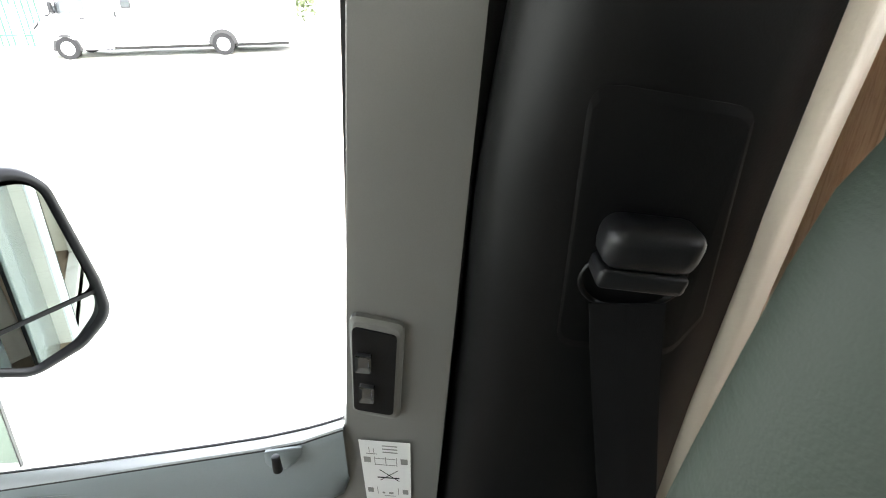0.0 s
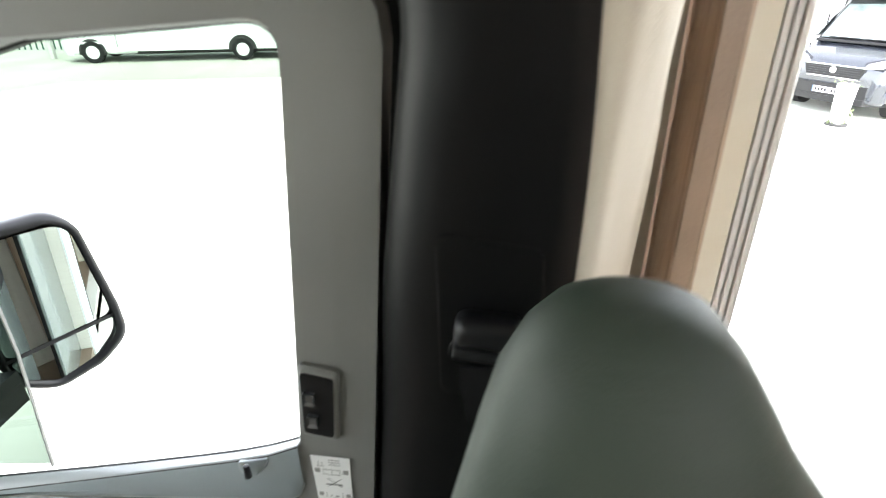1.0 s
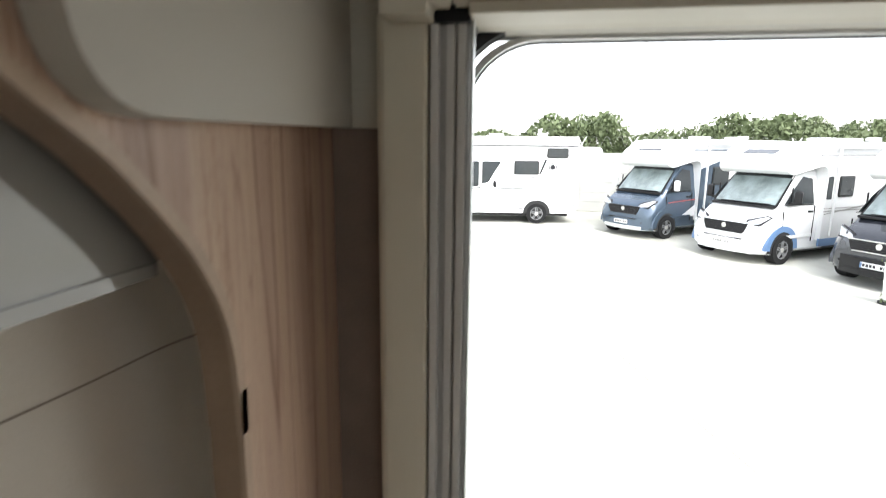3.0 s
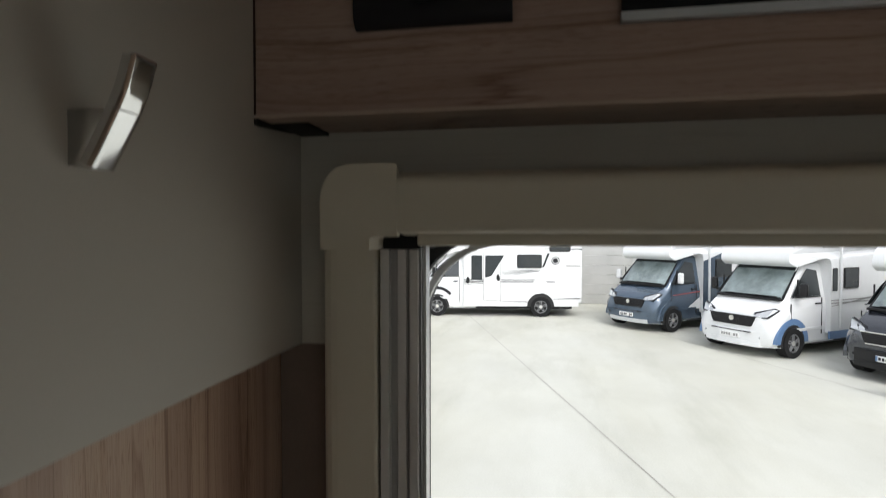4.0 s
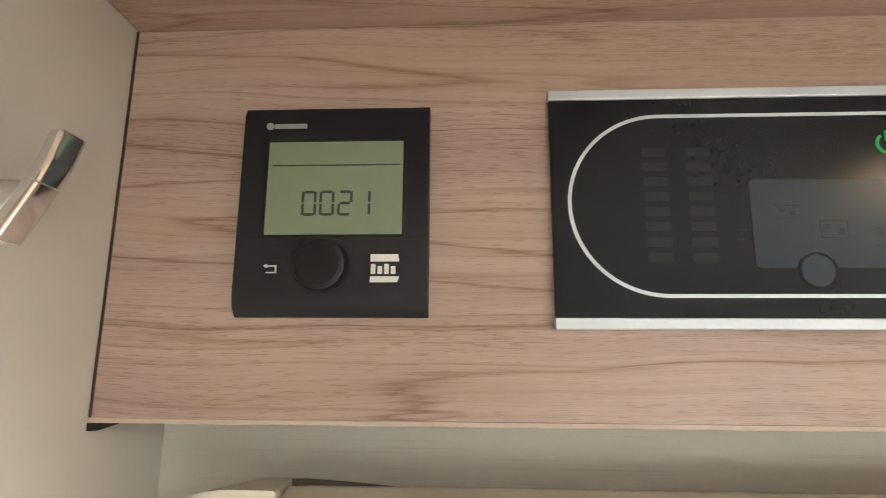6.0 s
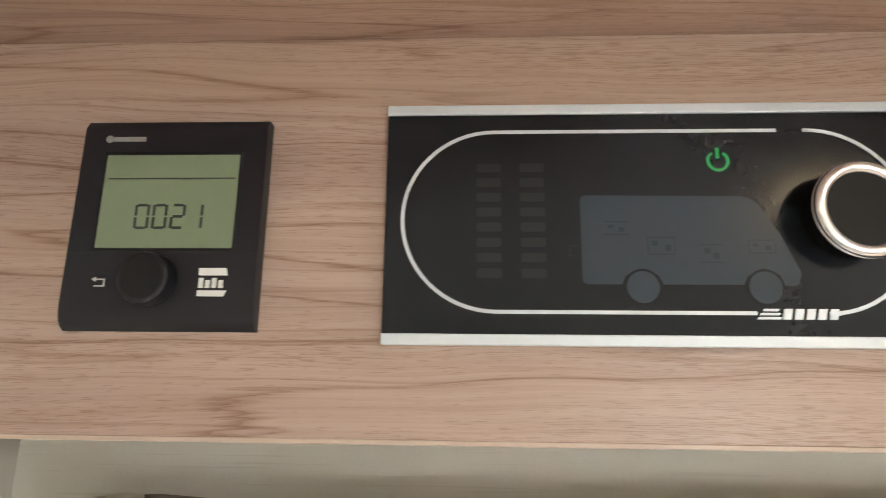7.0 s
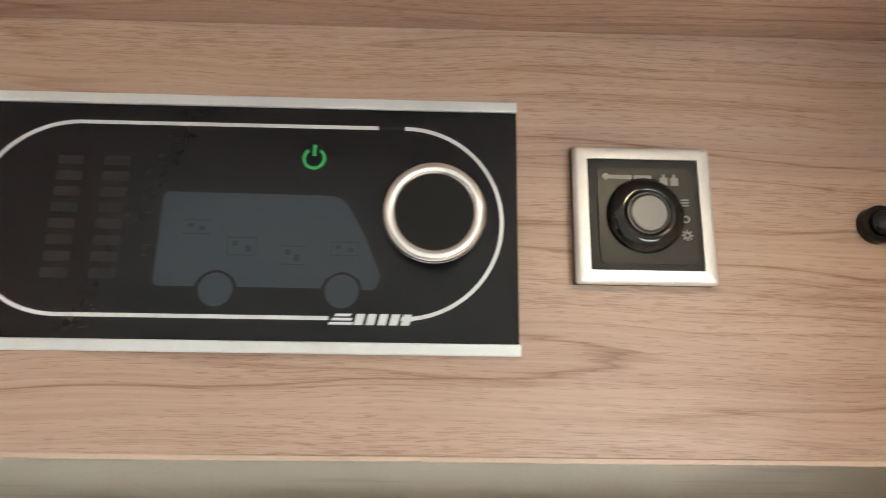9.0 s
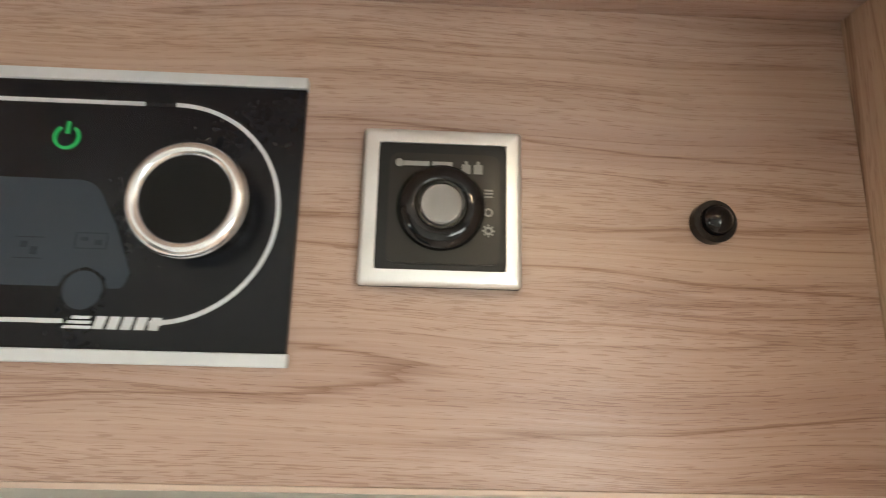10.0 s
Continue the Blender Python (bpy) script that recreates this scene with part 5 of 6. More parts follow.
for z, l, r, th in HEAD:
    cx_, hw, cy_ = (l + r) / 2, (r - l) / 2, -0.400 - 0.05 * (2.384 - z)
    row = []
    for k in range(40):
        a = 2 * math.pi * k / 40
        row.append((cx_ + hw * math.copysign(abs(math.cos(a)) ** 0.8, math.cos(a)), cy_ + th * math.copysign(abs(math.sin(a)) ** 0.8, math.sin(a)), z))
    rows.append(row)
part("headrest", loft(rows, closed=True, caps=True), LEATHER, seat, smooth=True)
part("backrest", pad((-0.12, -0.47, 1.62), (0.15, 0.14, 0.30), (0.6, 0.55), -8, 0), LEATHER, seat, smooth=True)
part("seat_cushion", pad((-0.38, -0.44, 1.42), (0.28, 0.26, 0.10), (0.5, 0.6), 4, 0), LEATHER, seat, smooth=True)
part("pedestal", block(-0.55, -0.15, -0.62, -0.26, 1.05, 1.36, 0.02), BLACK, seat)

# ---------------------------------------------------------------- the yard outside
bm = bmesh.new()
bmesh.ops.create_grid(bm, x_segments=2, y_segments=2, size=400)
ground = tagged(part("ground", bm, CONCRETE), "pale worn concrete yard", "ground", kind="structure")


def joint_line(name, pts, w=0.02):
    rows_ = []
    for i, p in enumerate(pts):
        a, b = Vector(pts[max(i - 1, 0)]), Vector(pts[min(i + 1, len(pts) - 1)])
        d = (b - a).normalized()
        n = Vector((-d.y, d.x)) * w / 2
        rows_.append([(p[0] + n.x, p[1] + n.y, 0.004), (p[0] - n.x, p[1] - n.y, 0.004)])
    return tagged(part(name, loft(rows_), JOINT), "dark filled expansion joint in the concrete yard", "joint", kind="structure")


joint_line("yard_joint", [(-4.3, 25.6), (-1.969, 17.797), (-0.031, 11.302), (1.0, 7.9), (1.8, 5.2), (2.9, 1.6)])
joint_line("yard_joint", [(3.0, 17.3), (5.347, 12.119), (6.2, 10.232), (9.0, 4.0)])
joint_line("yard_joint", [(-4.6, 8.0), (-3.279, 3.539), (-2.8, 1.95), (-2.2, 0.2)], 0.02)


def wheel(x, y, r, w, out, parent, dish=None):
    """A road wheel: tyre, rim, five double spokes, hub cap. out: +1 or -1, the side that shows."""
    t = part("tyre", ring((x, y, r), "y", r, r * 0.63, w, 36, 0.02), TYRE, parent)
    part("rim", ring((x, y + out * w * 0.36, r), "y", r * 0.64, r * 0.585, w * 0.2, 36, 0.004), ALLOY, t)
    part("wheel_dish", rod((x, y + out * w * (0.34 if dish else 0.15), r), "y", r * 0.6, 0.03, 28, 0.008), dish or TYRE, t)
    if dish:
        return
    sp_ = []
    for k in range(5):
        a = 2 * math.pi * k / 5 + 0.3
        b = joined(block(r * 0.1, r * 0.58, -0.012, 0.012, -r * 0.11, -r * 0.035, 0.004), block(r * 0.1, r * 0.58, -0.012, 0.012, r * 0.035, r * 0.11, 0.004))
        for v in b.verts:
            c, s = math.cos(a), math.sin(a)
            v.co = Vector((x + v.co.x * c - v.co.z * s, y + out * w * 0.4 + v.co.y, r + v.co.x * s + v.co.z * c))
        sp_.append(b)
    part("spokes", joined(*sp_), ALLOY, t)
    part("hub_cap", rod((x, y + out * w * 0.42, r), "y", r * 0.16, 0.03, 20, 0.004), SILVER, t)


def section(x, hb, hs, ht, zb, zs, zt):
    """A ring of points across a vehicle: bottom, shoulder and top half-widths and heights."""
    k = 0.06
    half = [(hb - 0.05, zb), (hb, zb + 0.06), (hs, zs), (hs - 0.01, zs + 0.05), (ht + 0.02, zt - 0.09), (ht - k, zt - 0.01), (ht * 0.5, zt), (0.0, zt)]
    return [(x, y, z) for y, z in half] + [(x, -y, z) for y, z in reversed(half[:-1])]


def flat_pane(name, pts, mat, parent, label="", t=0.012):
    bm = bmesh.new()
    bm.faces.new([bm.verts.new(p) for p in pts])
    return thicken(part(name, bm, mat, parent, label), t, 0)


def van_cab(root, paint, bumper, trim_low, grille_mat, mirrors=(1, -1), ax=0.0):
    """The front part of a coachbuilt motorhome; x ahead, y to its left, the front axle at x = ax."""
    secs = [section(0.98, 0.70, 0.72, 0.62, 0.34, 0.52, 0.80), section(0.93, 0.86, 0.90, 0.74, 0.30, 0.62, 0.98), section(0.78, 0.97, 0.99, 0.84, 0.28, 0.80, 1.10),
            section(0.55, 1.00, 1.02, 0.88, 0.28, 0.92, 1.22), section(0.36, 1.00, 1.02, 0.90, 0.28, 1.00, 1.33), section(-0.02, 1.00, 1.02, 0.86, 0.28, 1.10, 1.78),
            section(-0.38, 1.00, 1.02, 0.82, 0.28, 1.14, 2.18), section(-0.75, 1.00, 1.02, 0.82, 0.28, 1.16, 2.24), section(-1.35, 1.00, 1.02, 0.84, 0.28, 1.16, 2.24)]
    runs = [smooth_curve([s_[k] for s_ in secs], 40) for k in range(len(secs[0]))]
    body = part("cab_body", loft([list(row_) for row_ in zip(*runs)], closed=True, caps=True), paint, root, smooth="angle")
    low_trim = BLACK if paint is DARKPAINT else paint
    part("scuttle", block(0.36, 0.47, -0.84, 0.84, 1.300, 1.352, 0.012), BLACK, root, "black scuttle panel under the windscreen")
    # windscreen with its black border
    flat_pane("windscreen_border", [(0.375, 0.86, 1.335), (0.395, 0, 1.350), (0.375, -0.86, 1.335), (-0.345, -0.775, 2.150), (-0.325, 0, 2.186), (-0.345, 0.775, 2.150)], BLACK, root, "", 0.006)
    flat_pane("screen_shade", [(-0.195, 0.752, 1.988), (-0.175, 0, 2.022), (-0.195, -0.752, 1.988), (-0.322, -0.738, 2.128), (-0.302, 0, 2.163), (-0.322, 0.738, 2.128)], DARKGLASS, root, "dark upper band of the windscreen", 0.016)
    flat_pane("windscreen", [(0.365, 0.80, 1.375), (0.385, 0, 1.39), (0.365, -0.80, 1.375), (-0.33, -0.74, 2.135), (-0.31, 0, 2.17), (-0.33, 0.74, 2.135)], SCREENGLASS, root, "sloping windscreen with sky reflection in its pale colour")
    part("wiper", joined(block(0.36, 0.40, -0.62, 0.02, 1.385, 1.40), block(0.36, 0.40, 0.08, 0.70, 1.385, 1.40)), BLACK, root)
    for s in (1, -1):
        # side window
        wpts = [(0.25, 0.962, 1.40), (-0.76, 1.000, 1.40), (-0.76, 0.890, 1.99), (-0.42, 0.880, 2.04), (-0.06, 0.928, 1.74)]
        flat_pane("side_window", [(x, s * y, z) for x, y, z in wpts], DARKGLASS, root, "dark cab side window")
        part("fog_recess", block(0.93, 0.985, s * 0.66 - 0.10, s * 0.66 + 0.06, 0.44, 0.50, 0.012), BLACK if paint is not WHITEPAINT else LAMPGLASS, root)
        part("window_bar", prism([(0.02, 1.405), (0.05, 1.405), (0.05, 1.80), (0.02, 1.80)], "y", min(s * 0.955, s * 0.975), max(s * 0.955, s * 0.975)), BLACK, root)
        part("door_gap", block(-0.80, -0.785, s * 1.015 - 0.01, s * 1.015 + 0.01, 0.5, 1.35), RUBBER, root)
        part("door_gap", block(0.33, 0.342, s * 1.012 - 0.012, s * 1.012 + 0.012, 0.75, 1.25), RUBBER, root)
        part("side_moulding", block(-0.78, 0.32, s * 1.022 - 0.014, s * 1.022 + 0.014, 0.60, 0.68, 0.01), low_trim, root)
        part("window_sill_line", prism([(0.27, 1.375), (-0.78, 1.375), (-0.78, 1.395), (0.25, 1.395)], "y", min(s * 0.985, s * 1.004), max(s * 0.985, s * 1.004)), BLACK, root)
        part("door_handle", block(-0.72, -0.56, s * 1.02 - 0.02, s * 1.02 + 0.02, 1.20, 1.24, 0.008), BLACK, root)
        # arch
        arch_rows = []
        for k in range(17):
            a = math.pi * k / 16
            arch_rows.append([(ax + 0.42 * math.cos(a), s * 1.035, 0.35 + 0.42 * math.sin(a)), (ax + 0.57 * math.cos(a), s * 1.03, 0.35 + 0.56 * math.sin(a)), (ax + 0.57 * math.cos(a), s * 0.9, 0.35 + 0.56 * math.sin(a)), (ax + 0.42 * math.cos(a), s * 0.9, 0.35 + 0.42 * math.sin(a))])
        part("wheel_arch", loft(arch_rows, closed=True, caps=True), paint if paint in (BLUEGREY, DARKPAINT) else trim_low, root)
        part("arch_shadow", prism([(ax + 0.43 * math.cos(math.pi * k / 16), 0.35 + 0.43 * math.sin(math.pi * k / 16)) for k in range(17)] + [(ax - 0.43, 0.27), (ax + 0.43, 0.27)], "y", min(s * 0.85, s * 1.029), max(s * 0.85, s * 1.029)), RUBBER, root)
        # headlight
        flat_pane("headlight", [(0.955, s * 0.50, 0.905), (0.90, s * 0.83, 0.945), (0.70, s * 0.955, 1.10), (0.75, s * 0.90, 1.125), (0.90, s * 0.58, 1.00)], LAMPGLASS, root, "swept clear headlight", 0.045)
        flat_pane("headlight_bowl", [(0.953, s * 0.46, 0.885), (0.90, s * 0.86, 0.925), (0.66, s * 0.972, 1.11), (0.70, s * 0.90, 1.155), (0.89, s * 0.53, 1.03)], ANTHRACITE, root, "", 0.03)
        flat_pane("headlight_trim", [(0.962, s * 0.46, 0.885), (0.91, s * 0.86, 0.925), (0.65, s * 0.985, 1.11), (0.66, s * 0.972, 1.135), (0.90, s * 0.84, 0.95)], BLACK, root, "", 0.02)
        # exterior mirror
        if s not in mirrors:
            continue
        part("door_mirror", block(0.05, 0.17, s * 1.17 - 0.10, s * 1.17 + 0.08, 1.41, 1.73, 0.055, 3), BLACK if paint is not BLUEGREY else WHITEPAINT, root)
        part("mirror_stalk", block(0.08, 0.14, min(s * 0.98, s * 1.12), max(s * 0.98, s * 1.12), 1.40, 1.46, 0.01), BLACK, root)
    part("grille", prism(rounded([(-0.52, 0.72), (0.52, 0.72), (0.60, 0.93), (-0.60, 0.93)], 0.04, 4), "x", 0.90, 0.995, 0.01), grille_mat, root, "black honeycomb grille")
    part("grille_bar", joined(*[block(0.985, 1.005, -0.52, 0.52, z, z + 0.012) for z in (0.76, 0.80, 0.84, 0.88)]), ANTHRACITE, root)
    part("badge", rod((1.0, 0, 0.85), "x", 0.06, 0.02, 24), SILVER, root)
    part("grille_frame", joined(block(0.955, 1.0, -0.60, 0.60, 0.925, 0.945, 0.004), block(0.985, 1.01, -0.50, 0.50, 0.70, 0.72, 0.004)), SILVER if paint is DARKPAINT else BLACK, root)
    part("bumper", prism(rounded([(0.60, 1.04), (0.98, 0.72), (1.06, 0.3), (1.06, -0.3), (0.98, -0.72), (0.60, -1.04), (0.60, -0.9), (0.9, -0.6), (0.9, 0.6), (0.60, 0.9)], 0.03, 3), "z", 0.26, 0.60, 0.07, 4), bumper, root, "", "angle")
    part("air_intake", joined(*[block(1.03, 1.064, -0.50 + k * 0.105, -0.41 + k * 0.105, 0.565, 0.59, 0.004) for k in range(10)]), BLACK, root)
    part("bumper_lip", prism(rounded([(0.62, 1.02), (0.99, 0.71), (1.075, 0.3), (1.075, -0.3), (0.99, -0.71), (0.62, -1.02), (0.62, -0.9), (0.9, -0.6), (0.9, 0.6), (0.62, 0.9)], 0.03, 3), "z", 0.25, 0.36, 0.02), LAMPGLASS if paint is BLUEGREY else bumper, root)
    plate_ = part("number_plate", block(1.06, 1.075, -0.26, 0.26, 0.41, 0.52, 0.004), PAPER, root, "white number plate with dark bars")
    for i in (0, 1, 2, 3, 5, 6):
        if paint is DARKPAINT and i == 0:
            part("plate_end", block(1.074, 1.0775, -0.258, -0.222, 0.413, 0.517), SKYBLUE, plate_, "blue plate end")
        part("plate_bar", block(1.074, 1.078, -0.21 + i * 0.065, -0.165 + i * 0.065, 0.435, 0.495), GREYPRINT if paint is WHITEPAINT else ANTHRACITE, plate_)
    return body


def motorhome(label, wb, rear, nose, paint, body_mat, low, bumper, stripe, features, roof=2.86):
    """A coachbuilt motorhome built at the origin: front axle at x = 0, nose along +x, ground at z = 0."""
    root = thing("motorhome", (0, 0, 0), label, "motorhome", "parked motorhomes")
    van_cab(root, paint, bumper, low, BLACK, features.get("mirrors", (1, -1)), features.get("axle", 0.0))
    w, xr = 1.13, -wb - rear
    # living body with the bulge over the cab
    prof_ = rounded([(xr, 0.50), (-0.95, 0.50), (-0.95, 2.34), (nose - 0.25, 2.08), (nose, 2.20), (nose - 0.10, 2.50), (nose - 0.75, roof - 0.06), (nose - 1.4, roof), (xr + 0.05, roof), (xr, roof - 0.3)],
                    [0.08, 0.02, 0.2, 0.1, 0.18, 0.3, 0.3, 0.1, 0.12, 0.05], 6)
    bm_ = prism(prof_, "y", -w, w, 0.05, 3)
    for v in bm_.verts:
        if v.co.x > -0.9:
            v.co.y *= 1 - 0.22 * (max(0.0, v.co.x + 0.9) / (nose + 0.9)) ** 0.85
    part("living_body", bm_, WHITEPAINT, root, smooth=False)
    for s in (1, -1):
        y = s * (w + 0.006)
        part("skirt", block(xr + 0.1, -0.92, min(y - s * 0.05, y), max(y - s * 0.05, y), 0.36, 0.55, 0.01), low, root)
        part("side_stripe", joined(block(-wb - 0.5, -0.95, y - 0.004, y + 0.004, 1.20, 1.225), block(-wb + 0.2, -0.95, y - 0.004, y + 0.004, 1.27, 1.29)), stripe, root)
        part("roof_line", block(xr + 0.05, -0.6, y - 0.008, y + 0.008, roof - 0.33, roof - 0.30), stripe, root)
        for x0, x1, z0, z1 in features["windows"]:
            wd = part("window", prism(rounded(rect(x0, x1, z0, z1), 0.05, 4), "y", min(y, y + s * 0.02), max(y, y + s * 0.02), 0.004), RUBBER, root, "dark framed caravan window")
            part("pane", prism(rounded(rect(x0 + 0.04, x1 - 0.04, z0 + 0.04, z1 - 0.04), 0.03, 4), "y", min(y + s * 0.015, y + s * 0.028), max(y + s * 0.015, y + s * 0.028)), DARKGLASS, wd)
        if "door" in features:
            x0 = features["door"]
            d_ = part("entrance_door", prism(rounded(rect(x0, x0 + 0.6, 0.55, 2.35), 0.06, 4), "y", min(y, y + s * 0.012), max(y, y + s * 0.012), 0.003), WHITEPAINT, root)
            part("door_joint", loft([[(x, y + s * 0.014, z) for x, z in rounded(rect(x0, x0 + 0.6, 0.55, 2.35), 0.06, 4)], [(x0 + 0.3 + (x - x0 - 0.3) * 0.96, y + s * 0.014, 1.45 + (z - 1.45) * 0.986) for x, z in rounded(rect(x0, x0 + 0.6, 0.55, 2.35), 0.06, 4)]], closed=True), GREYPRINT, d_)
            part("door_handle", block(x0 + 0.04, x0 + 0.10, min(y, y + s * 0.04), max(y, y + s * 0.04), 1.25, 1.42, 0.01), BLACK, d_)
        for x, z, a, b in features.get("hatches", ()):
            part("vent_hatch", block(x, x + a, min(y, y + s * 0.012), max(y, y + s * 0.012), z, z + b, 0.004), PAPER, root)
        wheel(features.get("axle", 0.0), s * 0.945, 0.345, 0.23, s, root, features.get("hubcap"))
        part("rear_arch", prism([(-wb + 0.47 * math.cos(math.pi * k / 14), 0.35 + 0.47 * math.sin(math.pi * k / 14)) for k in range(15)], "y", min(y - s * 0.03, y + s * 0.003), max(y - s * 0.03, y + s * 0.003)), RUBBER, root)
        wheel(-wb, s * 1.065, 0.35, 0.22, s, root, features.get("hubcap"))
        if "cabcolour" in features:
            # coloured wedge behind the cab door
            flat_pane("side_wedge", [(-0.95, y, 0.62), (-2.3, y, 1.20), (-1.9, y, 2.30), (-0.95, y, 2.05)], paint, root, "coloured side graphic", 0.006)
        for sx0, sz0, sx1, sz1, sw in features.get("lines", ()):
            flat_pane("graphic_line", [(sx0, y, sz0 - sw * 0.3), (sx1, y, sz1 - sw), (sx1, y, sz1), (sx0, y, sz0)], stripe, root, "", 0.008)
        for gx0, gx1, gz0, gz1 in features.get("glazing", ()):
            part("dark_glazing", prism(rounded(rect(gx0, gx1, gz0, gz1), 0.03, 3), "y", min(y, y + s * 0.018), max(y, y + s * 0.018), 0.003), DARKGLASS, root, "dark glazed strip")
        for pp in features.get("panels", ()):
            flat_pane("dark_graphic", [(px_, y + s * 0.016, pz_) for px_, pz_ in pp], DARKGLASS, root, "dark slanting side graphic", 0.008)
        for px_, pz_, pw_, ph_ in features.get("spots", ()):
            part("grip_recess", prism([(px_ + pw_ * math.cos(math.pi * k / 8), pz_ + ph_ * math.sin(math.pi * k / 8)) for k in range(16)], "y", min(y, y + s * 0.03), max(y, y + s * 0.03)), BLACK, root)
        if "cladding" in features:
            ax_ = features.get("axle", 0.0)
            part("arch_cladding", loft([[(ax_ + r_ * math.cos(a_), s * 1.045, 0.35 + r_ * math.sin(a_) * 1.04) for r_ in (0.565, 0.66)] for a_ in [math.pi * (0.16 + 0.62 * k / 14) for k in range(15)]]), ANTHRACITE, root, "dark wheel arch cladding")
        if "emblem" in features:
            ex, ez = features["emblem"]
            em = part("emblem", ring((ex, y, ez), "y", 0.14, 0.115, 0.012, 28), ANTHRACITE, root, "round dark emblem")
            part("emblem_core", joined(rod((ex, y, ez), "y", 0.085, 0.012, 20)), ANTHRACITE, em)
            part("mark_bars", joined(*[block(ex - 0.42 - i * 0.07, ex - 0.37 - i * 0.07, y - 0.005, y + 0.005, ez - 0.20, ez - 0.16) for i in range(7)]), GREYPRINT, root)
        if "pole" in features:
            px_ = features["pole"]
            part("awning_pole", block(px_ - 0.03, px_ + 0.03, min(y, y + s * 0.05), max(y, y + s * 0.05), 0.6, roof - 0.15, 0.008), WHITEPAINT, root)
        if "redline" in features:
            flat_pane("red_line", [(-0.98, s * 1.034, 1.12), (0.28, s * 1.034, 1.06), (0.28, s * 1.034, 1.08), (-0.98, s * 1.034, 1.15)], REDLINE, root, "thin red line", 0.006)
            flat_pane("door_swoosh", [(-0.98, s * 1.03, 0.62), (-0.30, s * 1.03, 0.62), (-0.98, s * 1.03, 0.98)], WHITEPAINT, root, "white swoosh", 0.008)
        if "dark" in features:
            flat_pane("dark_infill", [(-0.98, y, 1.25), (-1.75, y, 1.25), (-1.35, y, 2.02), (-0.98, y, 2.02)], DARKGLASS, root, "dark side infill", 0.006)
        part("awning", block(-wb - 0.4, features.get("pole", -1.1) - 0.02, min(y, y + s * 0.07), max(y, y + s * 0.07), roof - 0.17, roof - 0.06, 0.02), WHITEPAINT, root)
    for i, x in enumerate(features.get("domes", (-1.9, -3.4))):
        part("roof_vent", block(x - 0.25, x + 0.25, -0.25, 0.25, roof - 0.01, roof + 0.11, 0.04), WHITEPAINT, root)
    part("aerial", rod((-wb - 0.2, 0.4, roof + 0.08), "z", 0.18, 0.10, 20, 0.03), WHITEPAINT, root)
    if "skylight" in features:
        flat_pane("cab_skylight", [(nose - 0.23, 0.42, 2.565), (nose - 0.23, -0.42, 2.565), (nose - 0.66, -0.42, 2.56 + (roof - 2.66) * 0.87), (nose - 0.66, 0.42, 2.56 + (roof - 2.66) * 0.87)], DARKPAINT, root, "dark cab roof window", 0.02)
    part("underbody", block(xr + 0.3, -0.5, -0.95, 0.95, 0.25, 0.5), RUBBER, root)
    return root


def placed(ob, x, y, heading):
    ob.matrix_world = pose(x, y, 0, 0, 0, heading)
    return ob


def axle_left(px, py, heading, side=0.93):
    """The front axle's middle for a left front wheel at (px, py)."""
    h = radians(heading)
    return px + side * math.sin(h), py - side * math.cos(h)


far = motorhome("white coachbuilt motorhome with dark side windows seen side on", 3.6, 1.40, 0.15, WHITEPAINT, WHITEPAINT, WHITEPAINT, WHITEPAINT, ANTHRACITE,
                {"windows": [(-3.63, -2.78, 1.69, 2.16), (-4.61, -3.89, 2.26, 2.6)], "door": -2.22, "hatches": [(-3.8, 1.0, 0.45, 0.22), (-3.6, 0.8, 0.4, 0.1), (-4.95, 0.95, 0.2, 0.3)], "glazing": [(-1.57, -1.2, 1.28, 2.13)], "panels": [[(-1.68, 2.13), (-2.33, 2.13), (-1.90, 1.42), (-1.68, 1.36)], [(-3.64, 1.72), (-3.70, 1.72), (-3.90, 2.20), (-3.82, 2.20)]], "spots": [(-1.08, 1.27, 0.06, 0.12), (-2.12, 1.36, 0.05, 0.12)], "cladding": 1, "emblem": (-4.1, 1.95),
                 "lines": [(-0.98, 1.17, -2.12, 1.29, 0.03), (-0.98, 1.11, -2.12, 1.21, 0.025), (-2.26, 1.60, -3.55, 1.62, 0.018), (-2.26, 1.555, -3.5, 1.58, 0.018), (-2.26, 1.51, -3.2, 1.53, 0.016), (-2.26, 1.465, -2.9, 1.48, 0.014), (-3.7, 2.36, -5.0, 2.36, 0.03), (-2.2, 0.53, -3.15, 0.53, 0.03), (-4.0, 0.62, -4.95, 0.66, 0.03)], "domes": (-2.2,)}, 2.98)
hx, hy = axle_left(-3.335, 18.507, 187.2)
placed(far, hx, hy, 187.2)
blue = motorhome("white and blue-grey motorhome with red side line, parked nose out", 3.8, 1.6, 0.30, BLUEGREY, BLUEGREY, WHITEPAINT, BLUEGREY, BLUEGREY,
                 {"windows": [(-2.3, -1.5, 1.55, 2.1), (-4.4, -3.6, 1.55, 2.1)], "axle": 0.28, "cabcolour": 1, "redline": 1, "pole": -1.2, "skylight": 1, "domes": (-2.3, -4.2)}, 2.92)
placed(blue, 3.619, 17.383, 219.0)
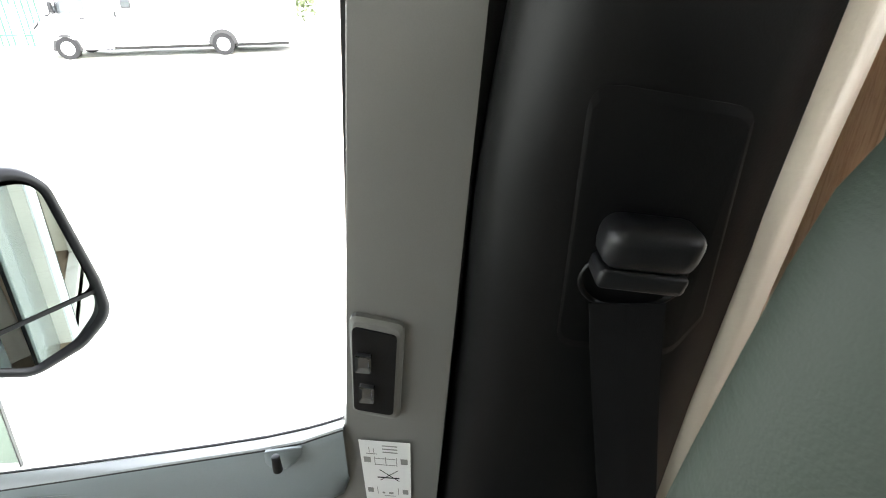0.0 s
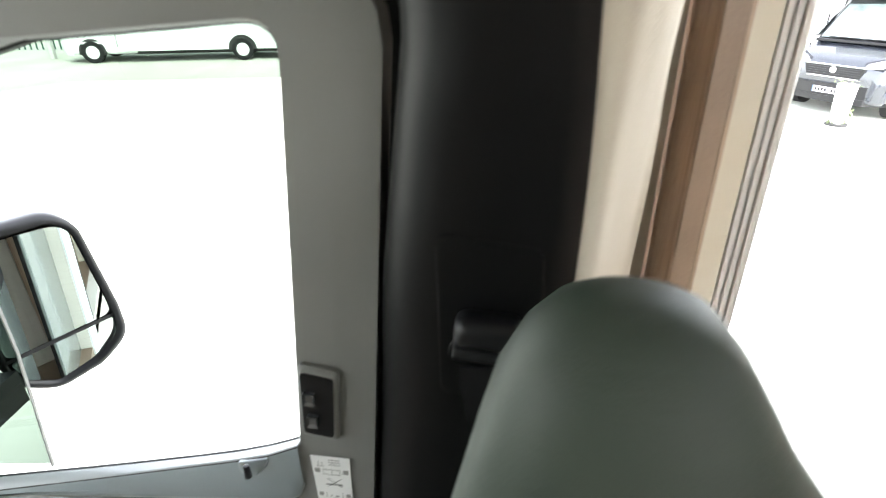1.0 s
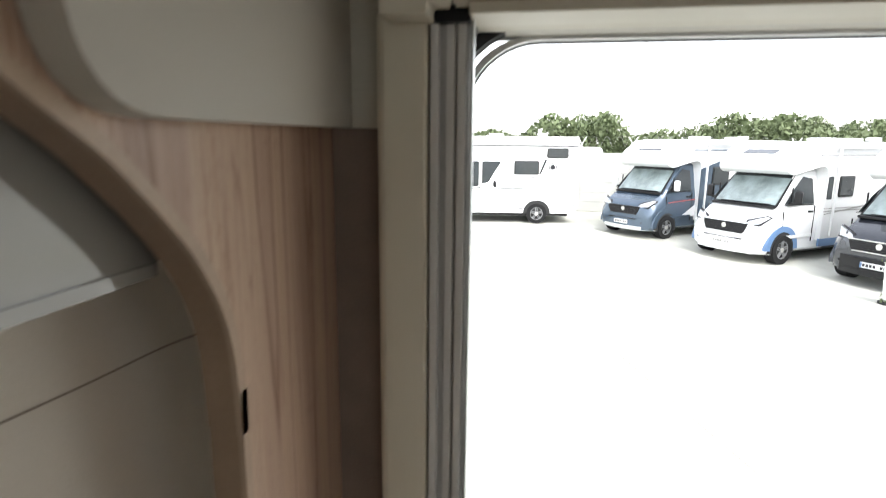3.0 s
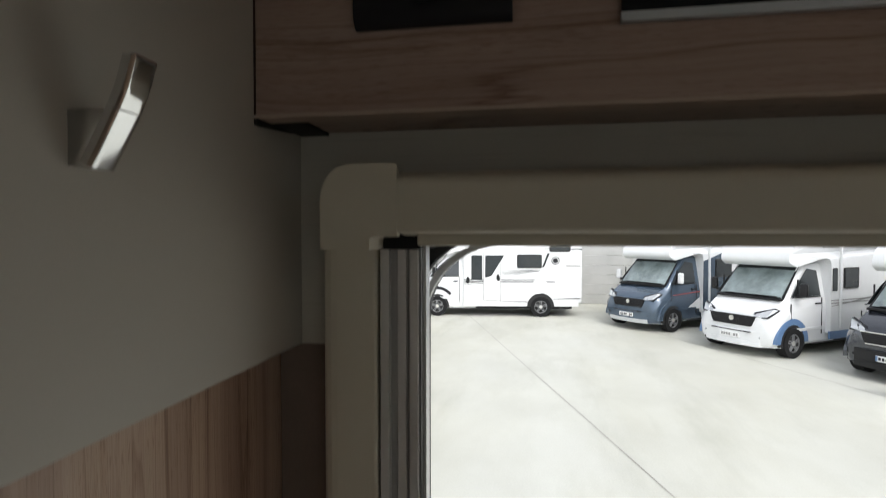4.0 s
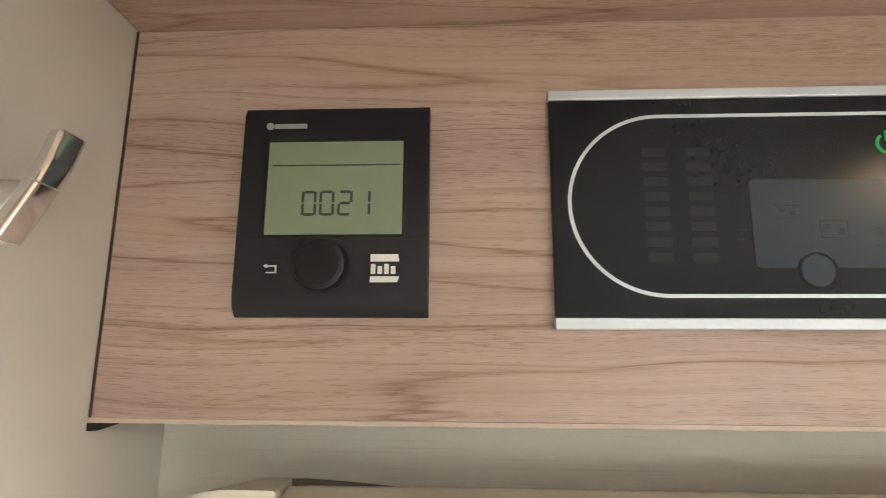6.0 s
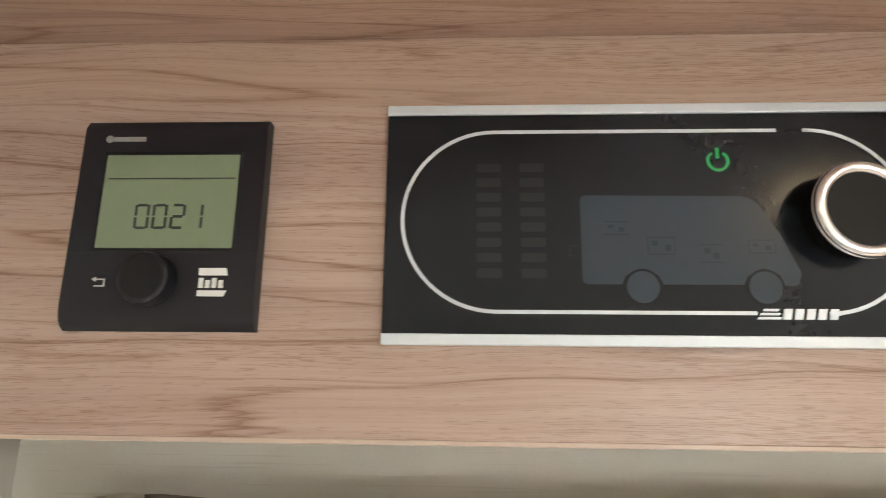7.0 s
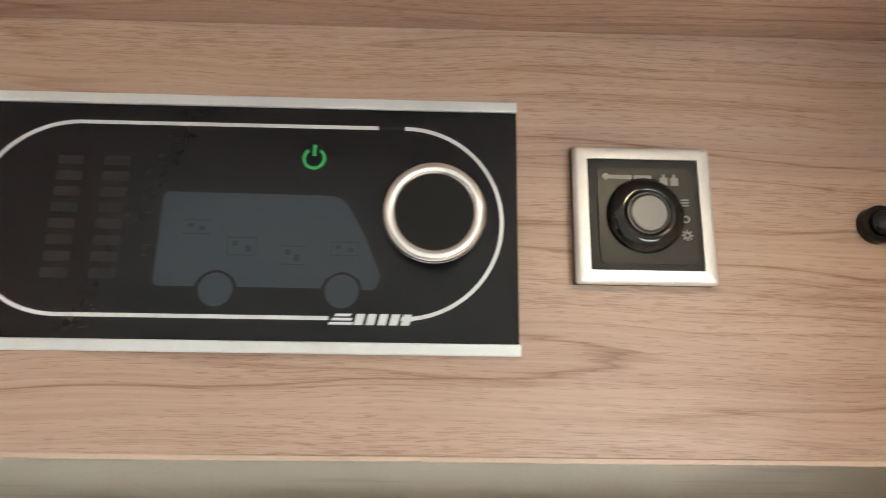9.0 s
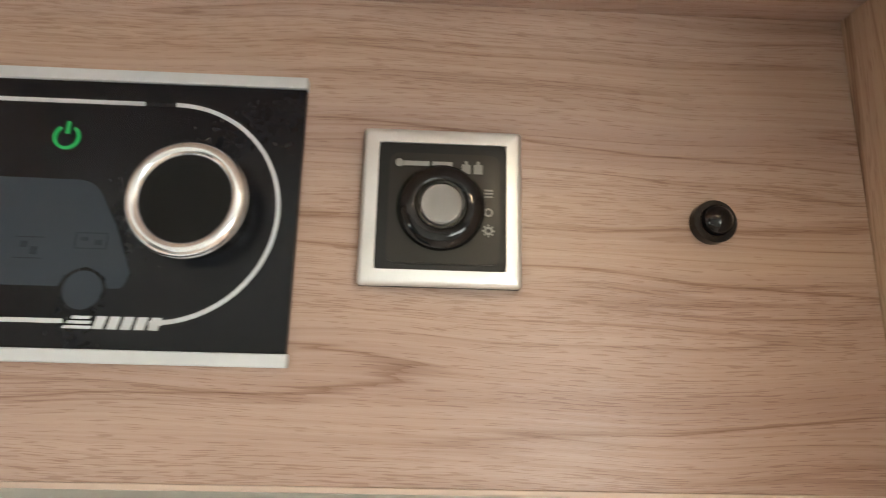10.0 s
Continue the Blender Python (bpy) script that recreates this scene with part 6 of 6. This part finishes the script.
white = motorhome("white motorhome with blue wheel arches and skirt, parked nose out", 3.8, 1.7, 0.28, WHITEPAINT, WHITEPAINT, SKYBLUE, WHITEPAINT, GREYPRINT,
                  {"windows": [(-2.02, -1.42, 1.55, 2.05), (-4.2, -3.4, 1.55, 2.05)], "axle": 0.28, "glazing": [(-1.16, -0.99, 1.5, 2.05)], "pole": -1.28, "lines": [(-0.98, 1.15, -3.6, 1.42, 0.05)], "skylight": 1, "domes": (-2.4, -3.6)}, 2.86)
placed(white, 5.586, 14.273, 214.6)
dark = motorhome("white motorhome with charcoal cab and black bumper, parked nose out", 3.8, 1.6, 0.28, DARKPAINT, WHITEPAINT, DARKPAINT, BLACK, DARKPAINT,
                 {"windows": [(-2.3, -1.5, 1.55, 2.1)], "axle": 0.28, "dark": 1, "skylight": 1, "mirrors": (1,)}, 2.86)
hx, hy = axle_left(6.93 - 0.28 * math.cos(radians(209)), 12.27 - 0.28 * math.sin(radians(209)), 209, -0.93)
placed(dark, hx, hy, 209)
long_white = motorhome("long white motorhome with pale wheels along the fence", 4.8, 2.4, 0.2, WHITEPAINT, WHITEPAINT, WHITEPAINT, WHITEPAINT, GREYPRINT,
                       {"windows": [(-2.2, -1.9, 1.5, 2.1)], "door": -1.75, "domes": (-2.2, -4.5), "hubcap": PAPER}, 2.95)
hx, hy = axle_left(-13.079, 17.745, 193.3)
placed(long_white, hx, hy, 193.3)

# cast concrete fence with posts and forked wire holders
fence = thing("concrete_fence", (0, 22.8, 0), "grey cast concrete panel fence with posts behind the motorhomes", "fence")
for i in range(20):
    x = -6.0 + i * 2.0
    part("post", block(x - 0.07, x + 0.07, 22.70, 22.86, 0, 2.48, 0.01), CASTWALL, fence)
    for k in range(6):
        part("concrete_panel", block(x + 0.07, x + 1.93, 22.76, 22.81, k * 0.40 + 0.01, k * 0.40 + 0.40, 0.008), CASTWALL, fence)
    part("wire_fork", joined(block(x - 0.02, x + 0.02, 22.76, 22.80, 2.48, 2.75), prism([(x - 0.02, 2.75), (x + 0.02, 2.75), (x + 0.20, 3.05), (x + 0.16, 3.05)], "y", 22.76, 22.80), prism([(x - 0.02, 2.75), (x + 0.02, 2.75), (x - 0.16, 3.05), (x - 0.20, 3.05)], "y", 22.76, 22.80)), ALU, fence)
coil = bmesh.new()
for i in range(900):
    a, x = i * 0.55, -6 + i * 0.043
    p, q = (x, 22.78 + 0.18 * math.cos(a), 2.85 + 0.2 * math.sin(a)), (x + 0.043, 22.78 + 0.18 * math.cos(a + 0.55), 2.85 + 0.2 * math.sin(a + 0.55))
    v = [coil.verts.new(c) for c in (p, q, (q[0], q[1], q[2] + 0.012), (p[0], p[1], p[2] + 0.012))]
    coil.faces.new(v)
part("razor_wire", coil, ALU, fence, "coiled razor wire")

# white caravan standing behind the fence, its roof showing over the panels
cv = thing("caravan", (0.2, 25.0, 0), "white caravan behind the concrete fence, only its roof showing", "caravan")
part("body", prism(rounded([(-2.6, 0.45), (2.6, 0.45), (2.75, 1.4), (2.55, 2.62), (-2.5, 2.66), (-2.75, 1.4)], 0.22, 5), "y", 23.9, 26.1, 0.06, 3), WHITEPAINT, cv)
for v in [o for o in cv.children]:
    v.location.x += 0.4
part("roof_hatch", block(0.1, 0.6, 24.8, 25.3, 2.64, 2.74, 0.03), PAPER, cv)
for x in (0.5, 1.2):
    part("tyre", ring((x, 23.98, 0.33), "y", 0.33, 0.2, 0.18, 28, 0.02), TYRE, cv)

# green palisade fence
pal = thing("palisade_fence", (-17, 20, 0), "green steel palisade fence", "fence")
for i in range(46):
    x = -27 + i * 0.24
    y = 20.6 + (x + 27) * 0.04
    part("pale", prism([(x - 0.035, 0.05), (x + 0.035, 0.05), (x + 0.035, 2.3), (x, 2.42), (x - 0.035, 2.3)], "y", y - 0.004, y + 0.004), FENCEGREEN, pal)
for z in (0.45, 1.95):
    part("rail", block(-27.1, -16.0, 20.62, 20.66, z, z + 0.05), FENCEGREEN, pal)
part("gate_post", block(-15.35, -15.2, 18.6, 18.75, 0, 1.6, 0.01), CASTWALL, pal)

# white pot with a few leaves
PX, PY = 6.47, 10.05
pot = thing("planter", (PX, PY, 0), "white tapered planter with sparse green leaves on the yard", "planter")
part("pot", loft([[(PX + r * math.cos(2 * math.pi * k / 24), PY + r * math.sin(2 * math.pi * k / 24), z) for k in range(24)] for r, z in ((0.10, 0.03), (0.13, 0.1), (0.165, 0.70), (0.175, 0.74), (0.15, 0.74), (0.13, 0.66))], closed=True, caps=True), PAPER, pot)
part("base", rod((PX, PY, 0.02), "z", 0.19, 0.04, 24, 0.01), RUBBER, pot)
rl = random.Random(3)
lv = bmesh.new()
for i in range(90):
    a, r, z = rl.uniform(0, 6.28), rl.uniform(0.10, 0.22), rl.uniform(0.03, 0.3) if i % 3 else rl.uniform(0.70, 0.82)
    c = Vector((PX + r * math.cos(a), PY + r * math.sin(a), z))
    u, w = Vector((rl.uniform(-1, 1), rl.uniform(-1, 1), rl.uniform(-0.4, 1))).normalized() * 0.05, Vector((rl.uniform(-1, 1), rl.uniform(-1, 1), 0)).normalized() * 0.02
    lv.faces.new([lv.verts.new(p) for p in (c - u, c + w, c + u, c - w)])
part("leaves", lv, LEAF, pot)


def tree(x, y, h, spread, seed):
    """A broad tree: tapered trunk, limbs and a crown of many leaf clumps with gaps."""
    r = random.Random(seed)
    root = thing("tree", (x, y, 0), "broad leafy green tree behind the yard fence", "tree", "trees behind the yard")
    bits = [rod((x, y, h * 0.25), "z", h * 0.03, h * 0.5, 8, 0, h * 0.018)]
    tips = []
    for k in range(7):
        a, el = r.uniform(0, 6.28), r.uniform(0.5, 1.2)
        d = Vector((math.cos(a) * math.cos(el), math.sin(a) * math.cos(el), math.sin(el)))
        s, e = Vector((x, y, h * r.uniform(0.3, 0.5))), None
        e = s + d * h * 0.38
        tips.append(e)
        n = d.cross(Vector((0, 0, 1))).normalized() * h * 0.01
        m = n.cross(d).normalized() * h * 0.01
        bits.append(loft([[s + n, s + m, s - n, s - m], [e + n * 0.3, e + m * 0.3, e - n * 0.3, e - m * 0.3]], closed=True))
    part("trunk", joined(*bits), BARK, root)
    crown = bmesh.new()
    centres = [(Vector((x + r.gauss(0, spread * 0.42), y + r.gauss(0, spread * 0.42), h * r.uniform(0.35, 0.92))), r.uniform(0.12, 0.24) * spread) for _ in range(34)]
    for c, rad in centres:
        c.z = min(c.z, h - rad - 0.25 * max(0, abs(c.x - x) - spread * 0.3))
        for _ in range(190):
            d = Vector((r.gauss(0, 1), r.gauss(0, 1), r.gauss(0, 1))).normalized()
            p = c + d * rad * r.uniform(0.6, 1.08)
            u = Vector((r.uniform(-1, 1), r.uniform(-1, 1), r.uniform(-1, 1))).normalized()
            w = u.cross(d).normalized() * r.uniform(0.06, 0.14)
            u = u * r.uniform(0.06, 0.14)
            crown.faces.new([crown.verts.new(q) for q in (p - u, p + w, p + u, p - w)])
    part("crown", crown, LEAF, root)
    return root


rt = random.Random(11)
for i, (x, y, h, s) in enumerate(((4.3, 44, 6.2, 3.2), (15, 50, 5.4, 3.5), (20, 48, 6.2, 4.0), (25, 50, 5.9, 4.0), (30, 47, 6.4, 4.2), (36, 48, 6.1, 4.2), (42, 50, 6.6, 4.5), (9.5, 52, 4.6, 3.5), (-2, 50, 4.2, 3.5), (-9, 50, 4.4, 3.5), (50, 46, 6.6, 4.5), (1, 55, 4.4, 3.5))):
    tree(x, y, h * 0.84, s, 20 + i)
hedge = bmesh.new()
for i in range(46000):
    x, z = rt.uniform(-16, 52), 3.75 * rt.random() ** 0.7
    p = Vector((x, 30 + rt.gauss(0, 0.7), z + 0.5 * math.sin(x * 0.7) + 0.3 * math.sin(x * 2.1)))
    u = Vector((rt.uniform(-1, 1), rt.uniform(-1, 1), rt.uniform(-1, 1))).normalized() * rt.uniform(0.08, 0.17)
    w = Vector((rt.uniform(-1, 1), rt.uniform(-1, 1), rt.uniform(-1, 1))).normalized() * rt.uniform(0.08, 0.17)
    hedge.faces.new([hedge.verts.new(q) for q in (p - u, p + w, p + u, p - w)])
tagged(part("hedge", hedge, LEAF), "dense green hedge of small leaves behind the fence", "hedge", kind="stuff")
